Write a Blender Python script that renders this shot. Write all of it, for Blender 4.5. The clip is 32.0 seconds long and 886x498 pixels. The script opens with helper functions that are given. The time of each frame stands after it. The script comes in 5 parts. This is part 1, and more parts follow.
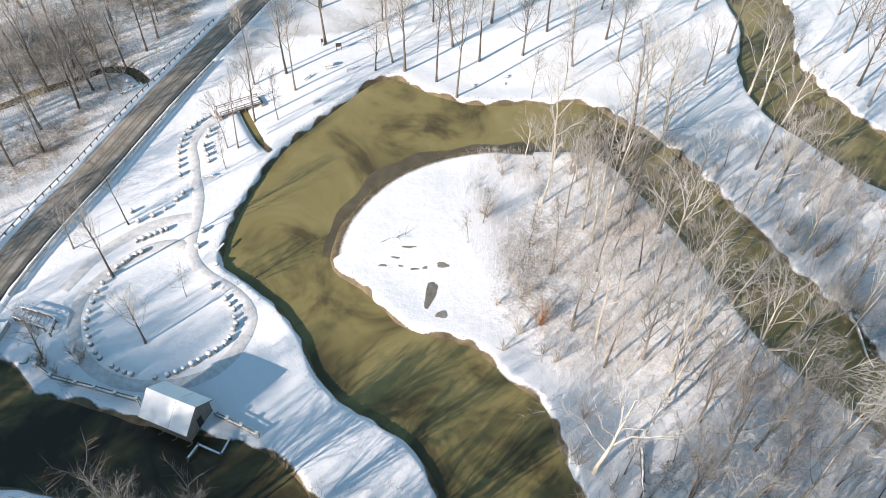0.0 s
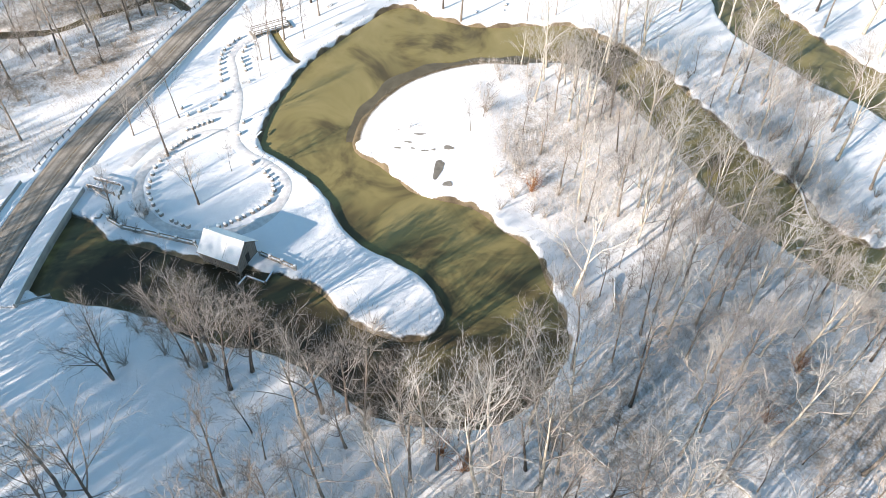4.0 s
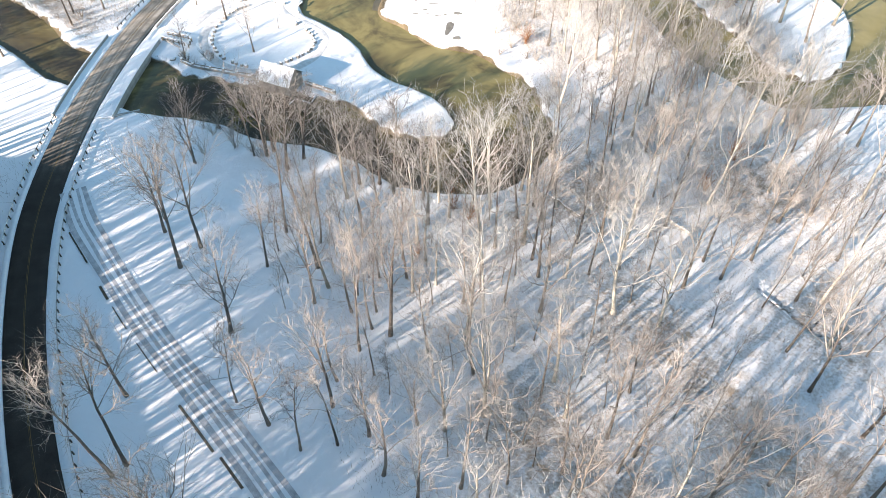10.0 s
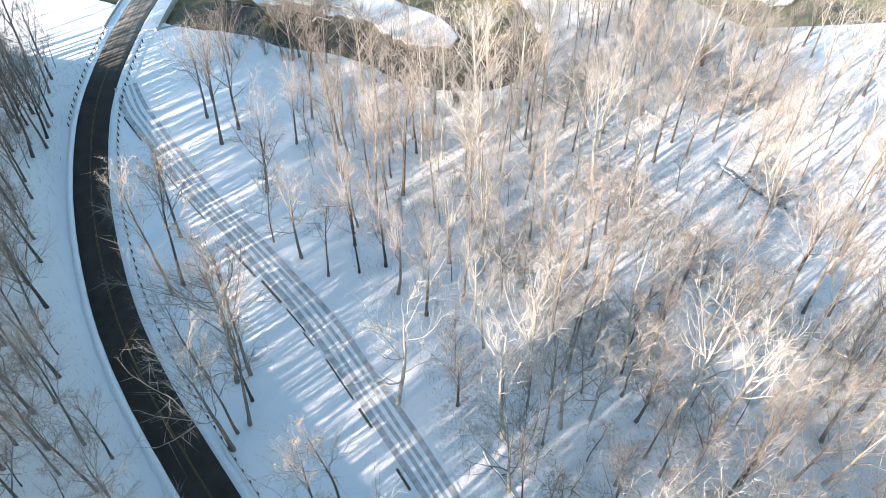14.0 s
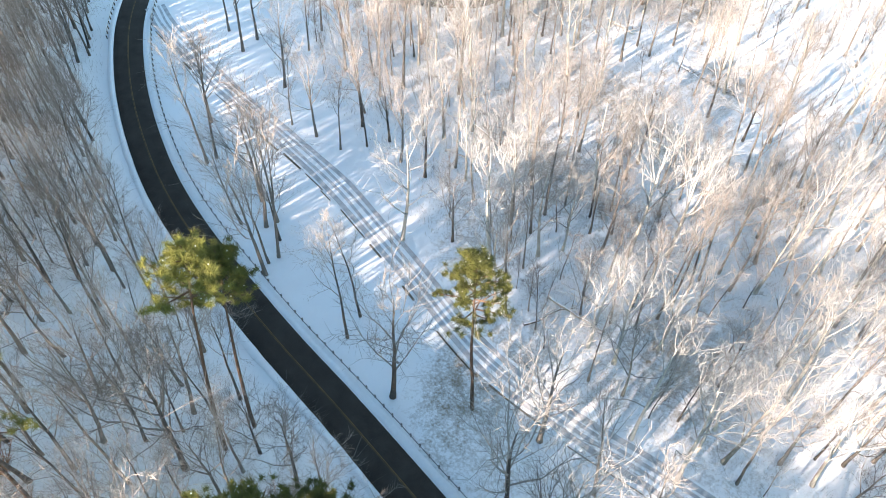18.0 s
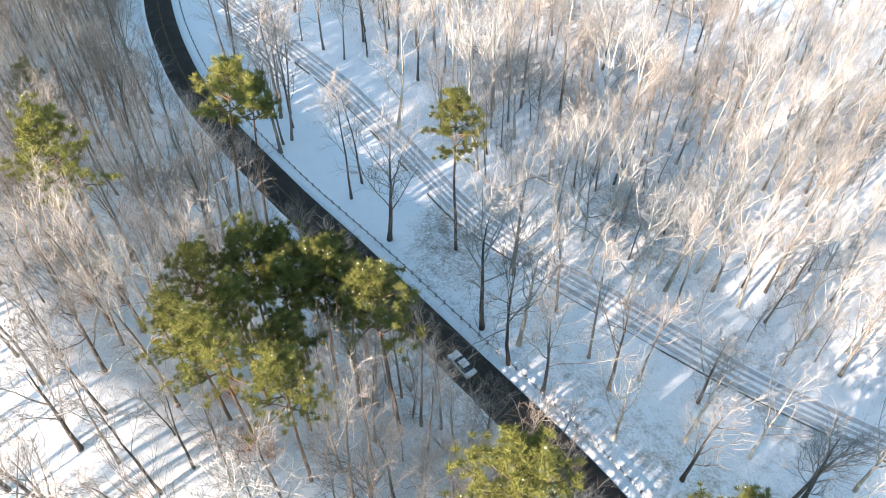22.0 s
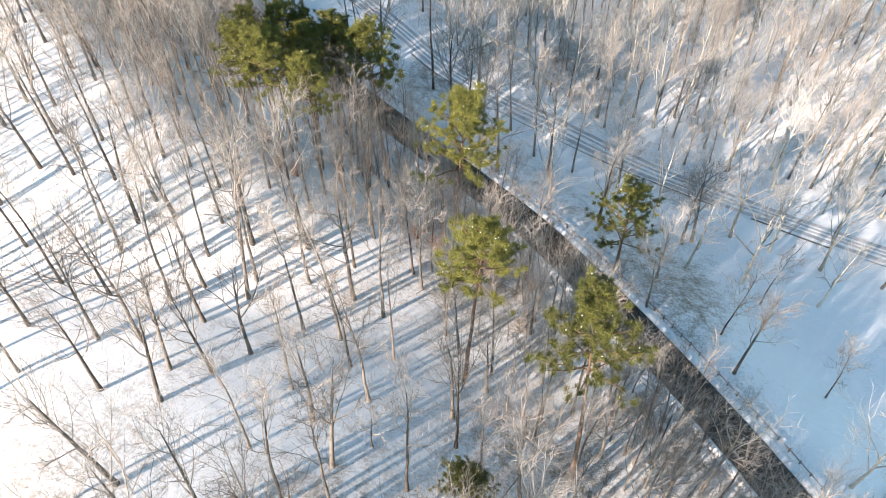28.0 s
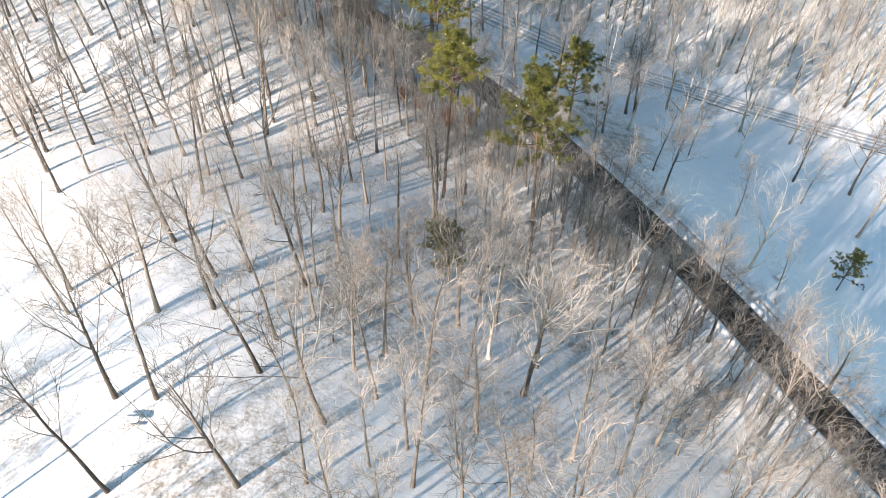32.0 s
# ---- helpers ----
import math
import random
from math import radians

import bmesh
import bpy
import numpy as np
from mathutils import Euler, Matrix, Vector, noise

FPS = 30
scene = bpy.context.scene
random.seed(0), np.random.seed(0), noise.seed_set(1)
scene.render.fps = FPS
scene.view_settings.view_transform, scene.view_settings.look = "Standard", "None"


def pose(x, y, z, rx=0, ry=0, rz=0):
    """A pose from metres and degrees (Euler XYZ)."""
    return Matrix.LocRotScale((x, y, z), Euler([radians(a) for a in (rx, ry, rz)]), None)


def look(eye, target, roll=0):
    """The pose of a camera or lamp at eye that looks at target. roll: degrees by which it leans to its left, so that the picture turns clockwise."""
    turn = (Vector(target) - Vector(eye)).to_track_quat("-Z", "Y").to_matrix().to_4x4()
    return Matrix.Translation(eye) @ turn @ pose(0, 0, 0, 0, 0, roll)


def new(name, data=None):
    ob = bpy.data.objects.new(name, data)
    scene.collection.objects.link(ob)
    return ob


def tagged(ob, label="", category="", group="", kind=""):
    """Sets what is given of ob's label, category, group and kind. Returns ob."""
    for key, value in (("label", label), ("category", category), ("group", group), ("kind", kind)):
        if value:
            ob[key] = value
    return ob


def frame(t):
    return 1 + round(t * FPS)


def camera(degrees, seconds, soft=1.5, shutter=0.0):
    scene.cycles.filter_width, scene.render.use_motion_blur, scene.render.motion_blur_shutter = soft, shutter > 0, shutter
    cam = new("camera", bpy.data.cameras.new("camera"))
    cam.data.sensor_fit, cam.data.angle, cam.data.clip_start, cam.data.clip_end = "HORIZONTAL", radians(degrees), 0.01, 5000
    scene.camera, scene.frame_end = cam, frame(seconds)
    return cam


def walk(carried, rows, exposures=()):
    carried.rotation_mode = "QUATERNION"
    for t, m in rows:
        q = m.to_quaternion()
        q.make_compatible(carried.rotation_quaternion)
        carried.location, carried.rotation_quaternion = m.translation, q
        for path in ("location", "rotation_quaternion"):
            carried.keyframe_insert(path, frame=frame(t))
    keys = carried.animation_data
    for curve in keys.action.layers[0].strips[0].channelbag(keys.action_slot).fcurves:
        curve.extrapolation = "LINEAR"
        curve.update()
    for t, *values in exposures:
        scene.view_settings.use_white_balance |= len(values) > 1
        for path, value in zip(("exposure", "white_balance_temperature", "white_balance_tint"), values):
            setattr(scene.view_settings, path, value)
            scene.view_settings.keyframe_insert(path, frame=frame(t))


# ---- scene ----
cam = camera(61.0, 32.0, soft=0.75)
# seconds, eye x y z, yaw to the left of +y, pitch, roll
PATH = [
    (0.0, -0.02, 0.03, 89.24, 4.40, -48.11, 0.87),
    (1.0, 0.53, -7.29, 89.67, 4.52, -48.03, 0.71),
    (2.0, 1.12, -14.60, 89.89, 4.63, -48.00, 0.57),
    (3.0, 1.87, -21.84, 89.90, 4.88, -47.97, 0.42),
    (3.5, 2.25, -25.46, 89.81, 5.01, -47.96, 0.35),
    (4.5, 2.99, -32.73, 89.63, 5.29, -47.93, 0.21),
    (5.5, 3.72, -39.98, 89.44, 5.57, -47.90, 0.09),
    (6.0, 3.92, -43.58, 89.44, 5.57, -47.96, 0.08),
    (7.0, 4.34, -50.76, 89.43, 5.62, -48.08, 0.10),
    (8.0, 4.83, -57.95, 89.41, 5.67, -48.18, 0.08),
    (9.0, 5.36, -65.13, 89.41, 5.76, -48.29, -0.07),
    (10.0, 5.95, -72.24, 89.41, 5.86, -48.33, -0.15),
    (11.0, 6.56, -79.33, 89.40, 5.95, -48.37, -0.20),
    (12.0, 7.14, -86.49, 89.42, 6.00, -48.39, -0.08),
    (13.0, 7.63, -93.67, 89.44, 6.00, -48.42, 0.00),
    (14.0, 8.15, -100.85, 89.44, 5.89, -48.40, 0.22),
    (14.5, 8.44, -104.44, 89.44, 5.82, -48.40, 0.25),
    (16.5, 9.59, -118.90, 89.44, 5.61, -48.79, -0.01),
    (17.0, 9.94, -122.56, 89.45, 5.46, -48.75, -0.03),
    (18.0, 10.76, -130.00, 89.47, 5.23, -48.57, 0.02),
    (19.0, 11.68, -137.38, 89.48, 5.15, -48.41, 0.09),
    (20.0, 12.74, -144.63, 89.46, 5.13, -48.28, 0.13),
    (21.0, 13.92, -151.95, 89.41, 5.11, -48.28, 0.18),
    (22.0, 15.12, -159.53, 89.40, 5.11, -48.14, -0.01),
    (23.0, 16.29, -167.22, 89.40, 5.04, -47.86, -0.35),
    (24.0, 17.49, -174.97, 89.38, 4.96, -47.65, -0.30),
    (25.0, 18.73, -183.00, 89.37, 4.77, -47.66, -0.06),
    (25.5, 19.37, -187.11, 89.37, 4.73, -47.36, 0.04),
    (27.5, 21.93, -203.75, 89.37, 4.67, -46.85, 0.01),
    (28.0, 22.56, -207.95, 89.37, 4.70, -46.84, -0.06),
    (29.0, 23.77, -216.52, 89.37, 4.55, -46.99, -0.16),
    (30.0, 24.66, -225.34, 89.38, 4.29, -47.06, -0.05),
    (31.0, 25.27, -234.25, 89.37, 3.79, -47.07, 0.30),
    (32.0, 25.78, -243.15, 89.37, 3.11, -47.08, 0.40),
]


def aim(x, y, z, yaw, pitch, roll):
    a, b = radians(yaw), radians(pitch)
    ahead = Vector((-math.sin(a) * math.cos(b), math.cos(a) * math.cos(b), math.sin(b)))
    return look((x, y, z), Vector((x, y, z)) + ahead, roll)


walk(cam, [(t, aim(*rest)) for t, *rest in PATH], exposures=[(0.0, 0.95, 6600, 12), (3.0, 1.2, 6650, 12), (6.0, 1.38, 6750, 13), (13.0, 1.88, 6950, 14), (19.0, 2.25, 7000, 15), (25.0, 2.0, 6950, 14), (28.0, 1.74, 6950, 14), (32.0, 1.38, 6900, 13)])

# ---- world and sun ----
SUN_AZ, SUN_EL = 227.0, 20.5  # degrees from +x, and above the ground
world = bpy.data.worlds.new("winter_sky")
scene.world = world
world.use_nodes = True
sky = world.node_tree.nodes.new("ShaderNodeTexSky")
sky.sky_type, sky.sun_disc = "NISHITA", False
sky.sun_elevation, sky.sun_rotation = radians(SUN_EL), radians(90.0 - SUN_AZ)
sky.air_density, sky.dust_density, sky.ozone_density = 1.0, 0.0, 1.5
tone = world.node_tree.nodes.new("ShaderNodeMix")  # a deep clear winter blue
tone.data_type, tone.blend_type, tone.inputs[0].default_value = "RGBA", "MULTIPLY", 1.0
tone.inputs[7].default_value = (0.60, 0.70, 0.635, 1)
world.node_tree.links.new(sky.outputs[0], tone.inputs[6])
world.node_tree.links.new(tone.outputs[2], world.node_tree.nodes["Background"].inputs[0])
world.node_tree.nodes["Background"].inputs[1].default_value = 0.15
sun = new("sun", bpy.data.lights.new("sun", "SUN"))
sun.data.energy, sun.data.angle, sun.data.color = 4.6, radians(0.53), (1.0, 0.875, 0.77)
sun.matrix_world = look((math.cos(radians(SUN_AZ)) * 300, math.sin(radians(SUN_AZ)) * 300, 300 * math.tan(radians(SUN_EL))), (0, 0, 0))


# ---- materials ----
def ramp(nt, fac, stops):
    r = nt.nodes.new("ShaderNodeValToRGB")
    while len(r.color_ramp.elements) < len(stops):
        r.color_ramp.elements.new(0.5)
    for e, (p, c) in zip(r.color_ramp.elements, stops):
        e.position, e.color = p, (*c, 1)
    nt.links.new(fac, r.inputs[0])
    return r.outputs[0]


def tex(nt, vec, scale, detail=4.0, rough=0.55, distort=0.0):
    n = nt.nodes.new("ShaderNodeTexNoise")
    n.inputs["Scale"].default_value, n.inputs["Detail"].default_value = scale, detail
    n.inputs["Roughness"].default_value, n.inputs["Distortion"].default_value = rough, distort
    nt.links.new(vec, n.inputs["Vector"])
    return n.outputs[0]


def mix(nt, fac, a, b, how="MIX"):
    m = nt.nodes.new("ShaderNodeMix")
    m.data_type, m.blend_type = "RGBA", how
    for sock, v in ((m.inputs[0], fac), (m.inputs[6], a), (m.inputs[7], b)):
        if isinstance(v, bpy.types.NodeSocket):
            nt.links.new(v, sock)
        elif isinstance(v, (int, float)):
            sock.default_value = v
        else:
            sock.default_value = (*v, 1)
    return m.outputs[2]


def calc(nt, how, a, b=0.0, clamp=False):
    m = nt.nodes.new("ShaderNodeMath")
    m.operation, m.use_clamp = how, clamp
    for sock, v in zip(m.inputs, (a, b)):
        if isinstance(v, bpy.types.NodeSocket):
            nt.links.new(v, sock)
        else:
            sock.default_value = v
    return m.outputs[0]


def attr(nt, name):
    a = nt.nodes.new("ShaderNodeAttribute")
    a.attribute_name = name
    return a.outputs["Fac"]


def start(name, rough=0.8, spec=0.3):
    m = bpy.data.materials.new(name)
    m.use_nodes = True
    nt = m.node_tree
    b = nt.nodes["Principled BSDF"]
    b.inputs["Roughness"].default_value, b.inputs["Specular IOR Level"].default_value = rough, spec
    g = nt.nodes.new("ShaderNodeNewGeometry")
    o = nt.nodes.new("ShaderNodeObjectInfo")
    t = nt.nodes.new("ShaderNodeTexCoord")
    return m, nt, b, g.outputs["Position"], o.outputs["Random"], t.outputs["Object"]


def bump(nt, b, height, strength=0.4, dist=0.05):
    n = nt.nodes.new("ShaderNodeBump")
    n.inputs["Strength"].default_value, n.inputs["Distance"].default_value = strength, dist
    nt.links.new(height, n.inputs["Height"])
    nt.links.new(n.outputs[0], b.inputs["Normal"])


def plain(name, lo, hi, scale=3.0, rough=0.8, spec=0.3, relief=0.0, metal=0.0, rand=0.25):
    """A surface between two colours, in grain of two sizes, each object a little lighter or darker."""
    m, nt, b, pos, rnd, obj = start(name, rough, spec)
    b.inputs["Metallic"].default_value = metal
    n1, n2 = tex(nt, pos, scale), tex(nt, pos, scale * 9, 3)
    f = calc(nt, "ADD", calc(nt, "MULTIPLY", n1, 0.65), calc(nt, "MULTIPLY", n2, 0.35))
    f = calc(nt, "ADD", f, calc(nt, "MULTIPLY", calc(nt, "SUBTRACT", rnd, 0.5), rand))
    nt.links.new(ramp(nt, f, [(0.3, lo), (0.7, hi)]), b.inputs["Base Color"])
    if relief:
        bump(nt, b, n2, 0.5, relief)
    return m


def snow_ground():
    m, nt, b, pos, rnd, obj = start("snow_ground", 0.75, 0.2)
    big, mid, fine = tex(nt, pos, 0.06, 4), tex(nt, pos, 0.5, 5, 0.6), tex(nt, pos, 2.4, 5, 0.72)
    snow = mix(nt, mid, (0.80, 0.81, 0.83), (0.88, 0.89, 0.90))
    litter = ramp(nt, fine, [(0.3, (0.10, 0.075, 0.05)), (0.7, (0.33, 0.27, 0.20))])
    # bare litter and stems come through where the snow is thin
    thin = calc(nt, "ADD", calc(nt, "MULTIPLY", fine, 0.7), calc(nt, "MULTIPLY", mid, 0.5))
    thin = calc(nt, "MULTIPLY", calc(nt, "SUBTRACT", calc(nt, "ADD", thin, calc(nt, "MULTIPLY", attr(nt, "litter"), 0.42)), 0.78), 4.0, True)
    col = mix(nt, calc(nt, "MULTIPLY", thin, calc(nt, "MULTIPLY", attr(nt, "litter"), 1.5, True)), snow, litter)
    mud = ramp(nt, mid, [(0.3, (0.07, 0.055, 0.035)), (0.7, (0.20, 0.16, 0.10))])
    col = mix(nt, calc(nt, "MULTIPLY", calc(nt, "SUBTRACT", calc(nt, "ADD", attr(nt, "mud"), calc(nt, "MULTIPLY", fine, 0.5)), 0.7), 4.0, True), col, mud)
    col = mix(nt, calc(nt, "MULTIPLY", attr(nt, "lot"), calc(nt, "ADD", mid, 0.15), True), col, (0.30, 0.285, 0.265))
    nt.links.new(col, b.inputs["Base Color"])
    bump(nt, b, calc(nt, "ADD", calc(nt, "ADD", calc(nt, "MULTIPLY", big, 2.5), calc(nt, "MULTIPLY", mid, 0.7)), calc(nt, "MULTIPLY", fine, 0.3)), 0.42, 0.3)
    return m


def river_water():
    m, nt, b, pos, rnd, obj = start("river_water", 0.12, 0.2)
    n = tex(nt, pos, 0.07, 4, 0.6, 0.8)
    sep = nt.nodes.new("ShaderNodeSeparateXYZ")
    nt.links.new(pos, sep.inputs[0])
    # tree shade painted into the channel by the bridge and the boathouse, silty in the pool
    channel_shade = calc(nt, "MULTIPLY", calc(nt, "SUBTRACT", 52.0, calc(nt, "ADD", sep.outputs[1], calc(nt, "MULTIPLY", sep.outputs[0], 0.45))), 0.04, True)
    channel_shade = calc(nt, "MAXIMUM", channel_shade, calc(nt, "MULTIPLY", calc(nt, "SUBTRACT", -58.0, sep.outputs[0]), 0.2, True))
    n = calc(nt, "SUBTRACT", n, calc(nt, "MULTIPLY", channel_shade, 0.22))
    # the darkest stops are brown-grey to stand in for reflected trees and sky
    nt.links.new(ramp(nt, n, [(0.20, (0.042, 0.035, 0.024)), (0.36, (0.10, 0.083, 0.042)), (0.5, (0.225, 0.192, 0.082)), (0.75, (0.30, 0.255, 0.12))]), b.inputs["Base Color"])
    bump(nt, b, tex(nt, pos, 1.4, 3), 0.08, 0.02)
    return m


def asphalt():
    m, nt, b, pos, rnd, obj = start("asphalt", 0.9, 0.15)
    across = attr(nt, "across")
    big, fine = tex(nt, pos, 0.3, 5, 0.65), tex(nt, pos, 9.0, 3)
    wear = calc(nt, "ADD", calc(nt, "MULTIPLY", big, 0.6), calc(nt, "MULTIPLY", fine, 0.35))
    # two tones: wet asphalt with shade painted in, salty asphalt with sunlight painted in
    dark = ramp(nt, wear, [(0.3, (0.030, 0.026, 0.023)), (0.7, (0.072, 0.062, 0.054))])
    salt_sun = ramp(nt, wear, [(0.34, (0.17, 0.155, 0.13)), (0.62, (0.42, 0.395, 0.355))])
    # wheels keep two bands of each lane darker, slush lies along the edges
    lane = calc(nt, "ABSOLUTE", calc(nt, "SUBTRACT", calc(nt, "ABSOLUTE", across), 1.45))
    band = calc(nt, "SUBTRACT", 1.0, calc(nt, "MULTIPLY", calc(nt, "ABSOLUTE", calc(nt, "SUBTRACT", lane, 0.75)), 2.2), True)
    salt_sun = mix(nt, calc(nt, "MULTIPLY", band, calc(nt, "ADD", big, 0.2), True), salt_sun, (0.13, 0.115, 0.095))
    edge = calc(nt, "MULTIPLY", calc(nt, "SUBTRACT", calc(nt, "ADD", calc(nt, "ABSOLUTE", across), calc(nt, "MULTIPLY", fine, 0.5)), 2.85), 3.0, True)
    salt_sun = mix(nt, edge, salt_sun, (0.09, 0.08, 0.065))
    col = mix(nt, calc(nt, "MULTIPLY", attr(nt, "salt_sun"), 1.0, True), dark, salt_sun)
    nt.links.new(col, b.inputs["Base Color"])
    bump(nt, b, fine, 0.3, 0.01)
    return m


M = {
    "snow": snow_ground(),
    "water": river_water(),
    "asphalt": asphalt(),
    "cap": plain("snow_cap", (0.80, 0.82, 0.84), (0.90, 0.91, 0.92), 2.0, 0.75, 0.2, 0.03),
    "bark": plain("grey_brown_bark", (0.075, 0.064, 0.055), (0.22, 0.19, 0.16), 2.5, 0.9, 0.2, 0.03, rand=0.5),
    "pale": plain("pale_sycamore_bark", (0.24, 0.215, 0.17), (0.60, 0.56, 0.48), 1.2, 0.85, 0.2, 0.02, rand=0.4),
    "dark_twig": plain("brown_grey_twigs", (0.16, 0.139, 0.122), (0.40, 0.355, 0.318), 0.8, 0.9, 0.2, rand=0.5),
    "twig": plain("grey_tan_twigs", (0.165, 0.149, 0.136), (0.385, 0.36, 0.335), 0.8, 0.9, 0.2, rand=0.5),
    "pale_twig": plain("pale_twigs", (0.225, 0.213, 0.197), (0.46, 0.445, 0.42), 0.8, 0.9, 0.2, rand=0.5),
    "rust": plain("rusty_dead_leaves", (0.16, 0.075, 0.035), (0.36, 0.19, 0.10), 1.5, 0.9, 0.1),
    "needle": plain("pine_needles", (0.05, 0.058, 0.017), (0.215, 0.212, 0.05), 0.9, 0.7, 0.25),
    "redbark": plain("reddish_pine_bark", (0.07, 0.045, 0.032), (0.20, 0.13, 0.09), 2.5, 0.9, 0.2, 0.02),
    "rust_wood": plain("dark_rail_post", (0.06, 0.05, 0.045), (0.14, 0.12, 0.10), 3.0, 0.85, 0.2),
    "litter": plain("dark_leaf_litter", (0.07, 0.055, 0.04), (0.20, 0.165, 0.125), 1.5, 0.9, 0.1, 0.03),
    "shelf": plain("wet_shelf_mud", (0.085, 0.07, 0.04), (0.16, 0.135, 0.085), 0.5, 0.3, 0.5),
    "puddle": plain("wet_brown_mud", (0.13, 0.115, 0.09), (0.30, 0.275, 0.235), 1.2, 0.35, 0.5),
    "wood": plain("weathered_wood", (0.11, 0.09, 0.07), (0.28, 0.24, 0.19), 2.0, 0.85, 0.2, 0.01),
    "stone": plain("grey_stone", (0.20, 0.19, 0.17), (0.40, 0.38, 0.35), 2.0, 0.85, 0.25, 0.03),
    "concrete": plain("concrete", (0.28, 0.27, 0.25), (0.48, 0.46, 0.43), 0.8, 0.85, 0.25, 0.01),
    "rut": plain("pressed_snow", (0.29, 0.29, 0.30), (0.70, 0.70, 0.71), 0.9, 0.8, 0.2, 0.03),
    "path": plain("trodden_path", (0.56, 0.55, 0.54), (0.90, 0.895, 0.89), 1.1, 0.85, 0.2, 0.06),
    "steel": plain("galvanised_steel", (0.30, 0.31, 0.32), (0.50, 0.51, 0.52), 2.0, 0.45, 0.5, metal=0.8),
    "yellow": plain("yellow_line_paint", (0.07, 0.048, 0.024), (0.24, 0.155, 0.05), 2.0, 0.7),
    "white": plain("white_line_paint", (0.45, 0.45, 0.44), (0.70, 0.70, 0.68), 3.0, 0.7),
    "car": plain("silver_car_paint", (0.66, 0.68, 0.70), (0.74, 0.76, 0.78), 0.5, 0.3, 0.6, metal=0.1),
    "glass": plain("dark_car_glass", (0.01, 0.012, 0.015), (0.02, 0.022, 0.026), 1.0, 0.08, 0.6),
    "rubber": plain("tyre_rubber", (0.012, 0.012, 0.012), (0.03, 0.03, 0.03), 5.0, 0.8),
    "sign": plain("dark_sign_board", (0.03, 0.03, 0.03), (0.07, 0.06, 0.05), 3.0, 0.7),
    "tin": plain("grey_board_cladding", (0.17, 0.16, 0.15), (0.30, 0.285, 0.265), 1.5, 0.8, 0.25, 0.01),
    "brush": plain("brown_grey_brush", (0.18, 0.155, 0.13), (0.44, 0.39, 0.335), 1.0, 0.9, 0.15, rand=0.5),
    "frost": plain("frosted_brush", (0.30, 0.285, 0.265), (0.72, 0.71, 0.70), 1.5, 0.9, 0.15),
}


# ---- plan of the place: banks, road and track, in metres ----
def smooth(points, step=1.5):
    """A Catmull-Rom line through the points, at even steps."""
    p = np.array(points, float)
    p = np.vstack([2 * p[0] - p[1], p, 2 * p[-1] - p[-2]])
    out = []
    for i in range(1, len(p) - 2):
        n = max(2, int(np.hypot(*(p[i + 1] - p[i])) / step))
        u = np.linspace(0, 1, n, endpoint=False)[:, None]
        a, b, c, d = p[i - 1], p[i], p[i + 1], p[i + 2]
        out.append(0.5 * (2 * b + (c - a) * u + (2 * a - 5 * b + 4 * c - d) * u**2 + (3 * b - a - 3 * c + d) * u**3))
    return np.vstack([*out, p[-2:-1]])


# the water, bank by bank, clockwise from where it comes to the road bridge
BANK_UP_NORTH = [(-190, 112), (-150, 96), (-120, 80), (-101, 69), (-93, 63), (-87, 57), (-80, 54.5), (-72, 54), (-64.5, 52.6)]
BANK_PARK = [(-59.1, 48.6), (-52.7, 47.7), (-44, 45.7), (-36, 44.8), (-29.9, 44), (-24.7, 42.6), (-21.3, 39.8), (-16.9, 35.8), (-12, 33.8), (-7.5, 33.4),
             (-4, 35), (-2.8, 38), (-4.2, 42), (-8, 46.2), (-12.2, 48.9), (-16, 50.6), (-21.2, 55), (-24.6, 60.8), (-28.3, 65.1), (-33.7, 69.4), (-37.3, 71.9), (-40.5, 74.6)]
BANK_NORTH = [(-40.8, 82.3), (-39.8, 90.8), (-37.5, 100.2), (-32.4, 109.6), (-27.7, 117.5), (-23.7, 123.5), (-18.8, 124.7), (-13.5, 121.5), (-7.2, 119.1), (-1.2, 118.3),
              (7.5, 119.7), (18.4, 120.5), (24.5, 115.6), (29.6, 112.5), (34.1, 107.4), (37.8, 101.5), (42.6, 92.8), (46.7, 86), (49.5, 80.3), (53, 75.5), (56, 70.5), (57.5, 65)]
STRIP_END = [(61.2, 60.8), (66, 58.4), (71, 60.8), (75, 67), (78.5, 76), (79.5, 86), (75, 95), (69, 101.2), (65.9, 103.5), (62.5, 108.2), (58.5, 113), (53.6, 119.2),
             (50.8, 126.9), (50.4, 137.5), (52.9, 148.4), (52.6, 157.6), (48, 190), (40, 260)]
BANK_FAR = [(56, 260), (62, 190), (64.7, 158.8), (62.2, 143), (64.2, 133), (68.6, 124.2), (73.4, 116.5), (79, 110.5), (92, 101), (115, 98), (190, 108)]
BANK_EAST = [(190, 70), (120, 62), (90, 55), (78, 52.5), (67.6, 50.5), (58.7, 49.8), (54.7, 53.4), (51.2, 56.8), (47.5, 60.2), (43, 64.7), (40.1, 69.5), (37.3, 76.1), (34.2, 83.2),
             (29.9, 90.7), (25.2, 98.6), (20, 104.5), (14.8, 106), (6.6, 105.4), (-0.6, 105.2), (-8.6, 102.3), (-16, 97.1), (-20.9, 90.2), (-23.5, 83.3)]
